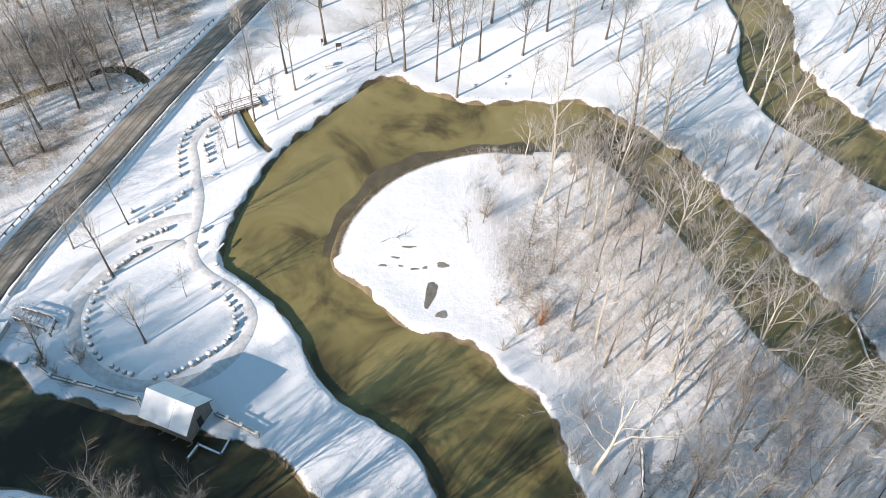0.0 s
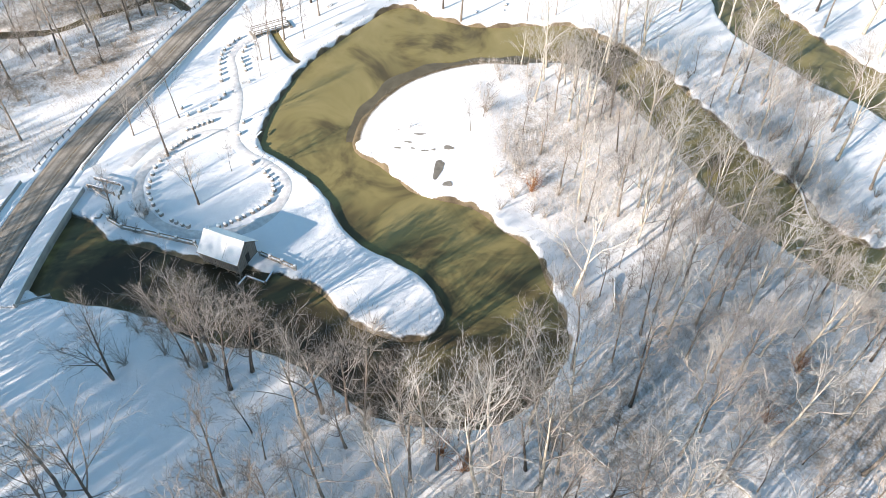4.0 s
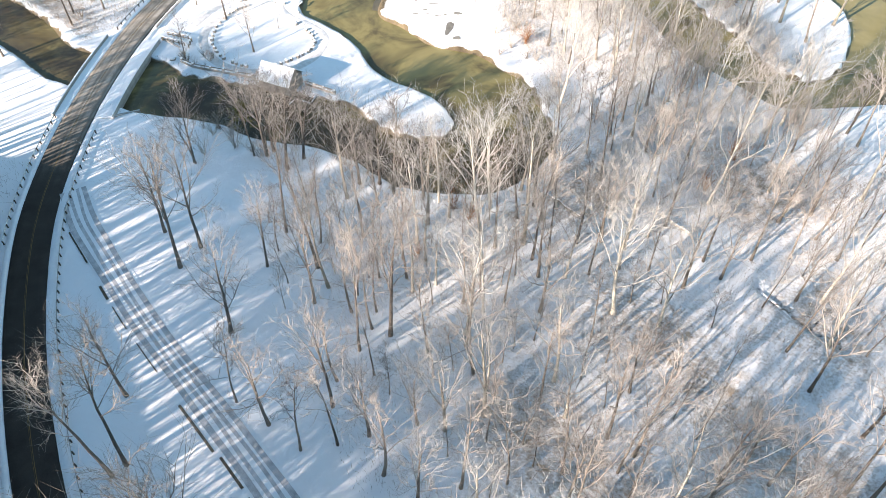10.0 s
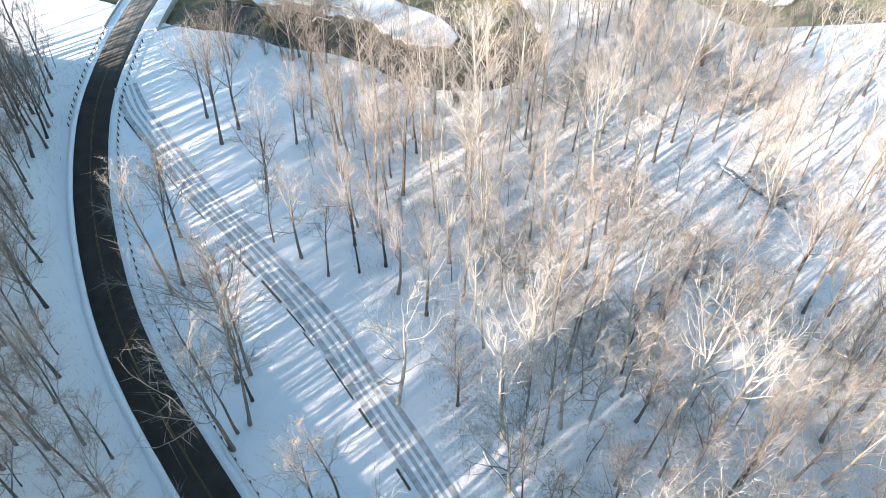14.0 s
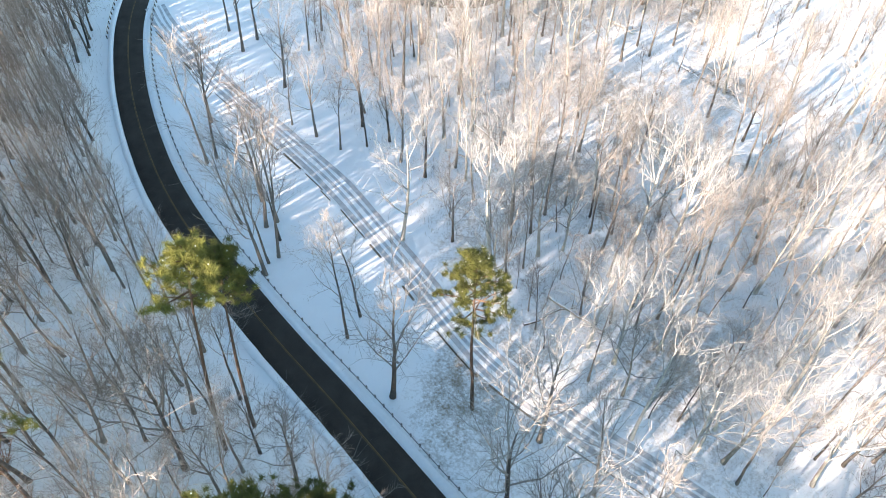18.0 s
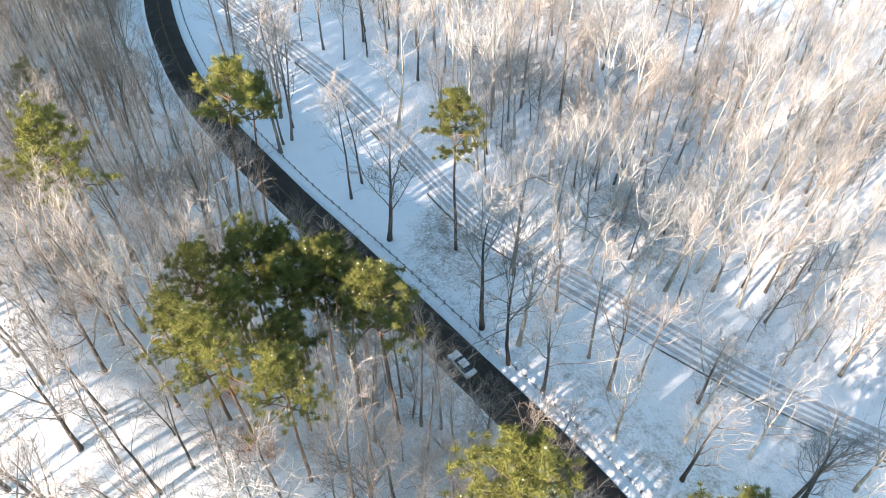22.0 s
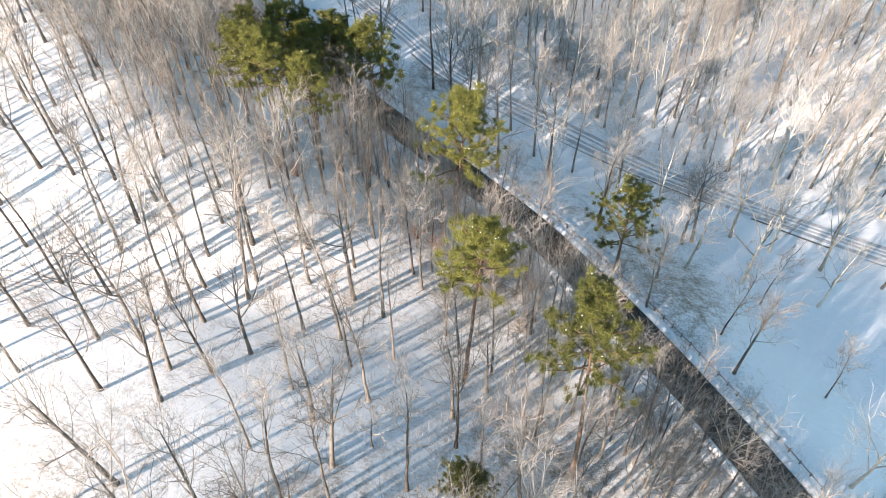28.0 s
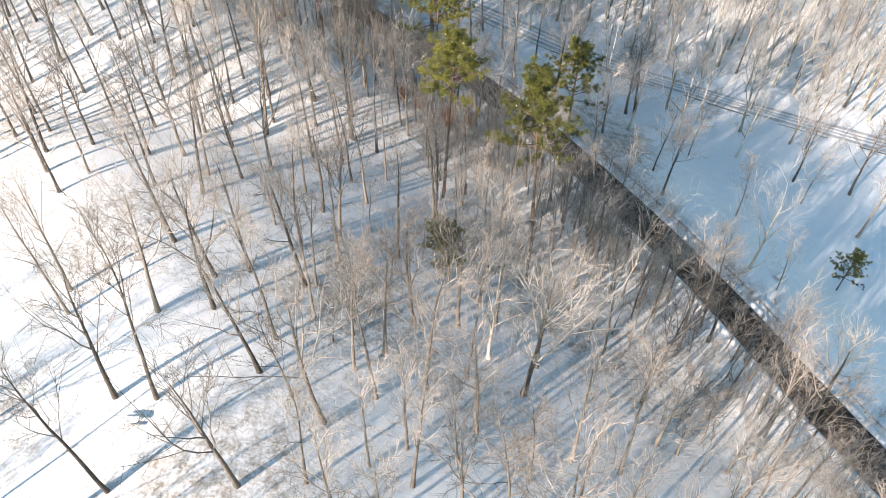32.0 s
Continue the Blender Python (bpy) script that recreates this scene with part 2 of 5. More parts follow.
BANK_ISLAND = [(-23.8, 76.4), (-21.7, 73.1), (-17.9, 71.2), (-13.8, 66.8), (-10.1, 64), (-6.7, 63.3), (-0.8, 61.9), (2.5, 59.3), (5, 56.8), (8.9, 54), (11, 50.5), (12.2, 46.5),
               (13.6, 42.5), (14.8, 38.5), (15.3, 34.5), (13.2, 30), (9.5, 24.5), (3.5, 20.6)]
BANK_SOUTH = [(-6.8, 20.5), (-11.1, 21.1), (-15.7, 23.8), (-19.7, 26.7), (-24.5, 28.5), (-28.4, 29.9), (-37.7, 30.8), (-41.8, 32.2), (-46, 34.2), (-52.1, 35.4), (-56.8, 35.7), (-62.6, 36.2),
              (-66.9, 37.4), (-74, 41), (-81, 43.5), (-87, 46), (-95, 52), (-105, 58), (-122, 68), (-152, 84), (-192, 100)]
WATER = smooth(BANK_UP_NORTH + BANK_PARK + BANK_NORTH + STRIP_END + BANK_FAR + BANK_EAST + BANK_ISLAND + BANK_SOUTH, 1.6)
CREEK = smooth([(-170, 96), (-120, 103), (-100, 106), (-93.6, 108.6), (-89.2, 113.5), (-83.1, 117.9), (-79, 122.1), (-73.4, 122.5), (-69.5, 119.5)], 1.5)
BROOK = smooth([(-47.5, 112.5), (-45.2, 108.6), (-42.6, 104.6), (-39.4, 100.5)], 1.0)
SWALE = smooth([(46.5, 4), (49.5, 0.5), (52.5, -2.8), (57, -6.5)], 1.0)
ROAD = smooth([(-38, 215), (-46, 182), (-54, 154), (-60, 130), (-64.7, 110.5), (-68.2, 93), (-71.5, 79), (-73.6, 66), (-74.4, 53), (-74.4, 42), (-73.6, 30), (-72, 18), (-69.3, 6),
               (-65, -6), (-59.6, -18), (-53, -30), (-45.5, -41.5), (-37, -52), (-27.5, -62), (-18, -71.5), (-8.3, -80.5), (1, -89.5), (10.3, -98.6), (21, -109), (31.6, -120.1),
               (43.8, -136), (55.6, -153.4), (64.6, -168.3), (73.5, -184.7), (82.4, -200.7), (98.3, -229.8), (130, -290)], 1.5)
TRACK = smooth([(-66.5, 14), (-62, 7.5), (-57, 2), (-43.2, -12.5), (-25.1, -29.5), (-15.3, -39.1), (-8.1, -47.4), (1.3, -58.7), (7.3, -66.4), (13.7, -72.7), (24.4, -79.7), (35.6, -85.7), (47.2, -92.7), (56.6, -98.3), (69.6, -105),
                (90, -115), (130, -132), (190, -155)], 1.5)
ROAD_HALF, TRACK_HALF, WATER_Z = 2.9, 2.5, -0.7


def off(line, x, y, far=70):
    """Distance from a line, and the side: positive to the left of its way."""
    best, side = np.full(x.shape, 1e9), np.zeros(x.shape)
    for (ax, ay), (bx, by) in zip(line[:-1], line[1:]):
        near = (x > min(ax, bx) - far) & (x < max(ax, bx) + far) & (y > min(ay, by) - far) & (y < max(ay, by) + far)
        if not near.any():
            continue
        dx, dy, px, py = bx - ax, by - ay, x[near] - ax, y[near] - ay
        u = np.clip((px * dx + py * dy) / (dx * dx + dy * dy), 0, 1)
        d = np.hypot(px - u * dx, py - u * dy)
        b, s = best[near], side[near]
        s = np.where(d < b, np.sign(dx * py - dy * px), s)
        best[near], side[near] = np.minimum(b, d), s
    return best, side


def inside(poly, x, y):
    hit = np.zeros(x.shape, bool)
    for (ax, ay), (bx, by) in zip(poly, np.roll(poly, -1, 0)):
        if ay == by:
            continue
        cross = (ay > y) != (by > y)
        hit ^= cross & (x < (bx - ax) * (y - ay) / (by - ay) + ax)
    return hit


def ease(a, b, v):
    u = np.clip((v - a) / (b - a), 0, 1)
    return u * u * (3 - 2 * u)


def wave(x, y, s, k=0.0):
    return np.sin(x / s + 1.3 * np.sin(y / s * 0.7 + k)) * np.sin(y / s * 1.1 + 1.7 * np.sin(x / s * 0.6 + 2 * k))


def lie(x, y):
    """Height of the ground, and how near the water, the brooks, the road and the track are."""
    x, y = np.asarray(x, float), np.asarray(y, float)
    w, _ = off(np.vstack([WATER, WATER[:1]]), x, y)
    w = np.where(inside(WATER, x, y), -w, w)
    r, side = off(ROAD[::3], x, y, 5000)
    k, _ = off(TRACK, x, y)
    c = np.minimum(np.minimum(off(CREEK, x, y)[0] + 1.2, off(BROOK, x, y)[0] + 1.7), off(SWALE, x, y)[0] + 2.1)
    z = (0.25 * wave(x, y, 17) + 0.12 * wave(x, y, 6.1, 1)) * (0.15 + 0.85 * ease(TRACK_HALF, TRACK_HALF + 4, k))
    d = np.where(side < 0, r, -r)
    # the road runs along a hillside: a wooded rise on one side, a fall to the low meadow on the other
    far = ease(-118, -150, y)
    z = z + ((21.0 - 5.5 * far) * ease(3.5, 44 + 34 * far, d) - 0.07 * np.clip(d - 44 - 34 * far, 0, 90)) * ease(35, -30, y) - 5.0 * ease(-6, -25, d) * ease(-62, -96, y)
    z = z * ease(ROAD_HALF + 0.8, ROAD_HALF + 3.5, r)
    z = z - 1.5 * (1 - ease(0.9, 3.6, c))
    rag = w + 0.2 * wave(x, y, 2.3, 3) * (1 + wave(x, y, 7.0, 1))  # crumbling edges
    shore = np.clip((0.65 - rag) / 1.3, 0, 1)
    z = z * (1 - ease(6, 1, w)) + (0.1 - 1.7 * shore) * ease(6, 1, w)
    return z, w, c, r, k, side


def spaced(bands, far):
    """Grid lines: (start, end, step) bands, then ever wider steps out to the horizon."""
    near = np.concatenate([np.arange(a, b - 0.3 * s, s) for a, b, s in bands])
    grow = [1.2]
    while sum(grow) < far:
        grow.append(grow[-1] * 1.25)
    out = np.cumsum(grow)
    return np.concatenate([near[0] - out[::-1], near, near[-1] + out])


# ---- helpers for meshes ----
def mesh(name, verts, faces, material, smooth_it=False):
    me = bpy.data.meshes.new(name)
    me.from_pydata([tuple(v) for v in verts], [], faces)
    me.materials.append(material)
    if smooth_it:
        me.polygons.foreach_set("use_smooth", [True] * len(me.polygons))
    me.update()
    return me


def part(name, data, parent=None, m=None, label=""):
    ob = new(name, data)
    if parent is not None:
        ob.parent = parent
    if m is not None:
        ob.matrix_basis = m
    if label:
        ob["label"] = label
    return ob


def thing(name, m, label, category, group="", kind=""):
    ob = new(name)
    ob.matrix_basis = m
    ob.empty_display_size = 0.3
    return tagged(ob, label, category, group, kind)


def grid_mesh(name, xs, ys, zs, material):
    nx, ny = len(xs), len(ys)
    gx, gy = np.meshgrid(xs, ys)
    co = np.stack([gx.ravel(), gy.ravel(), zs.ravel()], 1)
    i = (np.arange(ny - 1)[:, None] * nx + np.arange(nx - 1)[None]).ravel()
    quads = np.stack([i, i + 1, i + 1 + nx, i + nx], 1)
    me = bpy.data.meshes.new(name)
    me.vertices.add(len(co))
    me.vertices.foreach_set("co", co.ravel())
    me.loops.add(quads.size)
    me.loops.foreach_set("vertex_index", quads.ravel())
    me.polygons.add(len(quads))
    me.polygons.foreach_set("loop_start", np.arange(0, quads.size, 4))
    me.polygons.foreach_set("use_smooth", np.ones(len(quads), bool))
    me.update(calc_edges=True)
    me.materials.append(material)
    return me


def give(me, name, values):
    a = me.attributes.new(name, "FLOAT", "POINT")
    a.data.foreach_set("value", np.asarray(values, np.float32).ravel())


# ---- ground and water ----
xs = spaced([(-132, -88, 1.1), (-88, 82, 0.44), (82, 118, 1.1)], 1400)
ys = spaced([(-245, 16, 1.0), (16, 130, 0.42), (130, 180, 1.1)], 1400)
gx, gy = np.meshgrid(xs, ys)
gz, gw, gc, gr, gk, gside = lie(gx, gy)


def z_at(x, y):
    """Height of the ground between its grid's corners."""
    i, j = np.clip(np.searchsorted(xs, x) - 1, 0, len(xs) - 2), np.clip(np.searchsorted(ys, y) - 1, 0, len(ys) - 2)
    u, v = (x - xs[i]) / (xs[i + 1] - xs[i]), (y - ys[j]) / (ys[j + 1] - ys[j])
    return float((gz[j, i] * (1 - u) + gz[j, i + 1] * u) * (1 - v) + (gz[j + 1, i] * (1 - u) + gz[j + 1, i + 1] * u) * v)


def survey(x, y):
    """Height and distances at many places, from the ground's grid."""
    i, j = np.clip(np.searchsorted(xs, x), 0, len(xs) - 1), np.clip(np.searchsorted(ys, y), 0, len(ys) - 1)
    return tuple(g[j, i] for g in (gz, gw, gc, gr, gk, gside))


ground_mesh = grid_mesh("ground", xs, ys, gz, M["snow"])


def beyond(x, y):
    """True on the river's side of the track."""
    return y > np.interp(x, TRACK[:, 0], TRACK[:, 1]) + 4.5


def wood_floor(x, y, w, r, k, side):
    """How much litter shows through the snow: much under the woods and brush, none on lawns and on the open bar."""
    a = np.where((side < 0), (0.36 + 0.64 * ease(40, 70, y) + 0.26 * ease(16, 30, r) * ease(-105, -130, y)) * ease(4, 11, r), 0.0)
    south = ease(24, 12, y) * np.where(side > 0, 1, 0) * ease(5, 9, k) * ease(10, 18, r - k)
    a = np.maximum(a, 0.50 * south * ease(-34, -12, x + 0.35 * y) * beyond(x, y))
    isle = ease(-6, 8, x) * ease(2, 5, w) * ease(125, 100, y)
    a = np.maximum(a, 0.7 * isle * ease(75, 55, x))
    a = np.maximum(a, 0.35 * ease(120, 135, y))
    a = np.maximum(a, 0.26 * ease(1.5, 4, w) * ease(-27, -20, x) * ease(14, -2, x) * ease(62, 68, y) * ease(108, 100, y))
    return a * ease(0, 3, w) * (0.75 + 0.35 * wave(x, y, 9, 2))


give(ground_mesh, "litter", wood_floor(gx, gy, gw, gr, gk, gside))
bar = np.where(inside(np.array([(-30, 70), (-10, 88), (8, 96), (8, 112), (-30, 112)], float), gx, gy), 1.0, 0.0)
lot = np.array([(-58, 139), (-51, 152), (-42, 172), (-22, 168), (-18, 150), (-25, 143.5), (-34, 139.5), (-43, 137), (-49, 124), (-53, 126)], float)
give(ground_mesh, "lot", np.where(inside(lot, gx, gy), 0.75, 0.0) * (0.7 + 0.5 * wave(gx, gy, 3.1, 4)))
give(ground_mesh, "mud", bar * ease(3.4, 0.2, gw) + (1 - bar) * np.maximum(ease(1.2, -0.1, gw + 0.4 * wave(gx, gy, 1.3, 2)), ease(3.2, 1.6, gc)))
ground = tagged(new("ground", ground_mesh), "uneven snow-covered ground with leaf litter showing through", "ground", kind="structure")

wv = [(x, y, WATER_Z) for x, y in ((-400, -60), (400, -60), (400, 400), (-400, 400))]
water = tagged(new("water", mesh("water", wv, [(0, 1, 2, 3)], M["water"])), "murky olive-green river water, still and shining", "river", kind="structure")


def ribbon(name, line, cols, z0, material, attrs=(), follow=False):
    """A strip along a line; cols: offsets across (positive to the left) and heights."""
    t = np.gradient(line, axis=0)
    t /= np.hypot(t[:, 0], t[:, 1])[:, None]
    n = np.stack([-t[:, 1], t[:, 0]], 1)
    verts, faces = [], []
    for o, h in cols:
        p = line + n * o
        hz = lie(p[:, 0], p[:, 1])[0] if follow else np.zeros(len(p))
        verts += [(a, b, c + z0 + h) for (a, b), c in zip(p, hz)]
    L = len(line)
    for c in range(len(cols) - 1):
        for i in range(L - 1):
            faces.append((c * L + i, (c + 1) * L + i, (c + 1) * L + i + 1, c * L + i + 1)[::-1])
    return mesh(name, verts, faces, material, True)


ROAD_Z = 0.14
cols = [(-ROAD_HALF - 0.25, -0.55), (-ROAD_HALF, 0.0), (-1.6, 0.03), (0, 0.05), (1.6, 0.03), (ROAD_HALF, 0.0), (ROAD_HALF + 0.25, -0.55)]
road_mesh = ribbon("road", ROAD, cols, ROAD_Z, M["asphalt"])
give(road_mesh, "across", np.repeat([o for o, h in cols], len(ROAD)))
# blends from the shaded wet tone to the sunlit salty one, northwards
give(road_mesh, "salt_sun", [ease(12, 40, v.co.y) for v in road_mesh.vertices])
tagged(new("road", road_mesh), "two-lane asphalt road, black where wet and shaded, grey where salty and sunlit towards the bridge", "road", kind="structure")
for o in (-0.09, 0.09):
    line = ribbon("centre_line", ROAD, [(o - 0.04, 0), (o + 0.04, 0)], ROAD_Z + 0.056, M["yellow"])
    tagged(new("centre_line", line), "faded yellow line painted on the road", "road marking", kind="structure")
# ---- trees ----
def tube(verts, faces, pts, radii, sides):
    """A tapered tube along pts, closed to a point at its end."""
    base, n = len(verts), len(pts)
    for i in range(n):
        d = pts[min(i + 1, n - 1)] - pts[max(i - 1, 0)]
        d = d / (np.linalg.norm(d) + 1e-9)
        a = np.cross(d, (0.3, 0.9, 0.1) if abs(d[2]) > 0.8 else (0, 0, 1.0))
        a /= np.linalg.norm(a) + 1e-9
        b = np.cross(d, a)
        if i == n - 1:
            verts.append(tuple(pts[i]))
            break
        for s in range(sides):
            q = 2 * math.pi * s / sides
            verts.append(tuple(pts[i] + radii[i] * (math.cos(q) * a + math.sin(q) * b)))
    for i in range(n - 2):
        for s in range(sides):
            s2 = (s + 1) % sides
            faces.append((base + i * sides + s, base + i * sides + s2, base + (i + 1) * sides + s2, base + (i + 1) * sides + s))
    tip = base + (n - 1) * sides
    for s in range(sides):
        faces.append((base + (n - 2) * sides + s, base + (n - 2) * sides + (s + 1) % sides, tip))


def wander(rng, p, d, length, n, bend, up):
    """A crooked line from p along d."""
    pts = [np.array(p, float)]
    d = np.array(d, float)
    for i in range(n):
        d = d + rng.normal(0, bend, 3) + (0, 0, up)
        d /= np.linalg.norm(d)
        pts.append(pts[-1] + d * length / n)
    return pts


def cast(rng, d, spread):
    """A direction that leaves d by about spread radians."""
    a = np.cross(d, rng.normal(0, 1, 3))
    a /= np.linalg.norm(a) + 1e-9
    return d * math.cos(spread) + a * math.sin(spread)


def grow_tree(seed, height=20.0, r=0.24, clear=0.4, limbs=12, reach=0.28, subs=5, twigs=5, lean=0.03, bend=0.13, spread=0.8, twig_r=0.02, fork=False):
    """Trunk and crown of a bare tree: two pairs of corners and faces."""
    rng = np.random.default_rng(seed)
    tv, tf, cv, cf = [], [], [], []
    n = 9
    trunk = wander(rng, (0, 0, -0.3), (rng.normal(0, lean), rng.normal(0, lean), 1), height * (0.84 if fork else 0.95), n, 0.035, 0.03)
    tr = [r * (1.35 if i == 0 else 1.0) * (1 - 0.86 * i / n) for i in range(n + 1)]
    tube(tv, tf, trunk, tr, 7)
    for k in range(limbs):
        u = clear + (0.97 - clear) * (k + rng.uniform(0, 0.8)) / limbs
        i = min(int(u * n), n - 1)
        p = trunk[i] + (trunk[i + 1] - trunk[i]) * (u * n - i)
        axis = trunk[i + 1] - trunk[i]
        axis /= np.linalg.norm(axis)
        q = k * 2.4 + rng.uniform(-0.5, 0.5)
        big = rng.uniform() < 0.4  # a leader that rises beside the trunk
        s = spread * rng.uniform(0.75, 1.2) * (1.1 - 0.35 * u) * (0.8 if big else 1.0)
        d = axis * math.cos(s) + np.array([math.cos(q), math.sin(q), 0]) * math.sin(s)
        length = height * reach * rng.uniform(0.7, 1.2) * (1.25 - 0.75 * (u - clear) / (1 - clear)) * (1.4 if big else 1.0)
        lr = max(0.04, tr[i] * rng.uniform(0.36, 0.5) * (1.25 if big else 1.0))
        limb = wander(rng, p, d, length, 6, bend, 0.075)
        tube(cv, cf, limb, [lr * (1 - 0.13 * j) for j in range(7)], 4)
        for m in range(subs):
            v = 0.22 + 0.78 * (m + rng.uniform(0, 0.9)) / subs
            j = min(int(v * 6), 5)
            p2 = limb[j] + (limb[j + 1] - limb[j]) * (v * 6 - j)
            d2 = cast(rng, (limb[j + 1] - limb[j]) / np.linalg.norm(limb[j + 1] - limb[j]), rng.uniform(0.4, 0.9))
            l2 = length * rng.uniform(0.35, 0.7) * (1.2 - 0.55 * v)
            sub = wander(rng, p2, d2, l2, 3, bend, 0.07)
            r2 = max(0.024, lr * 0.42 * (1.1 - 0.5 * v))
            tube(cv, cf, sub, [r2, r2 * 0.8, r2 * 0.55, 0.01], 3)
            for t in range(twigs):
                w = 2.99 * (0.12 + 0.88 * (t + rng.uniform(0, 0.9)) / twigs)
                w = min(w, 2.98)
                h = int(w)
                way = sub[h + 1] - sub[h]
                p3 = sub[h] + way * (w - h)
                d3 = cast(rng, way / np.linalg.norm(way), rng.uniform(0.5, 1.15))
                across = np.cross(d3, rng.normal(0, 1, 3))
                across *= twig_r / (np.linalg.norm(across) + 1e-9)
                b = len(cv)
                cv.extend((tuple(p3 + across), tuple(p3 - across), tuple(p3 + (d3 + (0, 0, 0.06)) * l2 * rng.uniform(0.25, 0.6))))
                cf.append((b, b + 1, b + 2))
    return (tv, tf), (cv, cf)


def tree_model(name, seed, trunk_mat, crown_mat, **kw):
    (tv, tf), (cv, cf) = grow_tree(seed, **kw)
    return mesh(name + "_trunk", tv, tf, trunk_mat, True), mesh(name + "_crown", cv, cf, crown_mat)


KINDS = {
    "tall": [tree_model("tall", s, M["bark"], M["dark_twig"], height=22, r=0.27, clear=0.36, limbs=12, reach=0.30, subs=6, twigs=13, spread=0.70, twig_r=0.015, fork=True) for s in (1, 2, 3, 4)],
    "mast": [tree_model("mast", s, M["bark"], M["dark_twig"], height=22, r=0.21, clear=0.44, limbs=11, reach=0.26, subs=6, twigs=12, spread=0.60, twig_r=0.015) for s in (5, 6, 7)],
    "broad": [tree_model("broad", s, M["bark"], M["twig"], height=18, r=0.27, clear=0.3, limbs=13, reach=0.37, subs=7, twigs=13, bend=0.13, spread=0.80, twig_r=0.015, fork=True) for s in (11, 12, 13)],
    "pale": [tree_model("pale", s, M["pale"], M["pale_twig"], height=22, r=0.29, clear=0.28, limbs=10, reach=0.36, subs=6, twigs=12, bend=0.17, spread=0.80, twig_r=0.015, fork=True) for s in (21, 22, 23, 24)],
    "slim": [tree_model("slim", s, M["bark"], M["twig"], height=13, r=0.115, clear=0.28, limbs=10, reach=0.27, subs=6, twigs=13, spread=0.6, twig_r=0.014) for s in (31, 32, 33)],
}
TALL = {"tall": 22.0, "mast": 22.0, "broad": 18.0, "pale": 22.0, "slim": 13.0}
LABEL = {
    "tall": ("tall bare tree with a dark trunk standing in snow", "tree"),
    "mast": ("straight bare tree with a high narrow crown in snow", "tree"),
    "broad": ("broad bare tree with crooked spreading limbs in snow", "tree"),
    "pale": ("bare sycamore with pale cream bark and crooked limbs", "tree"),
    "slim": ("slim young bare tree with upright fine twigs", "tree"),
}
LABEL["sapling"] = ("thin bare sapling with fine pale twigs in snow", "tree")
LABEL["slender"] = ("slender bare tree with a narrow upright crown in snow", "tree")
NAME = {"slender": "slender_tree", "sapling": "sapling", "tall": "bare_tree", "mast": "straight_tree", "broad": "spreading_tree", "pale": "sycamore_tree", "slim": "young_tree"}
pick = random.Random(7)
PLANTED = []


def plant(kind, x, y, scale=1.0, group="bare trees of the woods", lean=(0, 0)):
    tm, cm = pick.choice(KINDS[kind])
    z = z_at(x, y)
    m = Matrix.LocRotScale((x, y, z), Euler((lean[0], lean[1], pick.uniform(0, 6.28))), (scale * pick.uniform(0.92, 1.08), scale * pick.uniform(0.92, 1.08), scale))
    look_of = "slender" if kind == "mast" and scale < 0.92 else "sapling" if kind == "slim" and scale < 0.8 else kind
    e = thing(NAME[look_of], m, *LABEL[look_of], group=group)
    part("trunk", tm, e)
    part("crown", cm, e)
    PLANTED.append((x, y))
    return e


def scatter(kinds, count, box, want, gap, scale=(0.75, 1.15), group="bare trees of the woods"):
    """Trees at random places of a box where want(x, y, w, r, k, side) holds, no nearer than gap to another."""
    rng = np.random.default_rng(int(abs(box[0] * 7 + box[2] * 13 + count)))
    x, y = rng.uniform(box[0], box[1], count * 14), rng.uniform(box[2], box[3], count * 14)
    z, w, c, r, k, side = survey(x, y)
    ok = want(x, y, w, r, k, side) & (w > 1.0) & (r > 5.5) & (k > 3.6) & (c > 2)
    made = 0
    for a, b in zip(x[ok], y[ok]):
        if made >= count:
            break
        if all((a - p) ** 2 + (b - q) ** 2 > gap * gap for p, q in PLANTED):
            plant(pick.choice(kinds), a, b, pick.uniform(*scale), group)
            made += 1


# trees that stand out, by area: x, y and height
SPOTS = []
SPOTS.append(("park", "tall", [(-56.1, 69.3, 18), (-57.7, 80.2, 15), (-45.1, 100.7, 17), (-44.3, 109, 20), (-38.6, 118.6, 22), (-41.6, 124, 22), (-47.1, 119.8, 20), (-21, 130.4, 20), (-18.1, 127.2, 24), (-17.6, 128.4, 24), (-11.4, 124.3, 23), (-7, 119.7, 25), (15.8, 132.5, 20), (23.2, 143.4, 20)]))
SPOTS.append(("park", "broad", [(-46.9, 57.9, 13), (-60.2, 53.8, 11), (-24, 126.8, 14)]))
SPOTS.append(("park", "slim", [(-45.7, 94.9, 9), (-47, 100.5, 13), (-39.9, 109.5, 12), (-43.7, 66.6, 7), (7.5, 120.6, 12), (13.9, 124, 15)]))
SPOTS.append(("north", "pale", [(32.5, 113.6, 24), (56.2, 104.1, 18), (51.6, 122.4, 24), (50.2, 126.8, 22), (55, 118.5, 20), (28.2, 114.5, 25), (24.5, 107.7, 20), (30.7, 108.3, 20), (37.5, 102.4, 14), (36, 83.5, 15), (44.6, 64.8, 19), (47.6, 67.5, 15), (54, 69.1, 15), (14.6, 101, 13), (15.6, 98.1, 12), (6.6, 103.8, 10), (26.5, 55.9, 17)]))
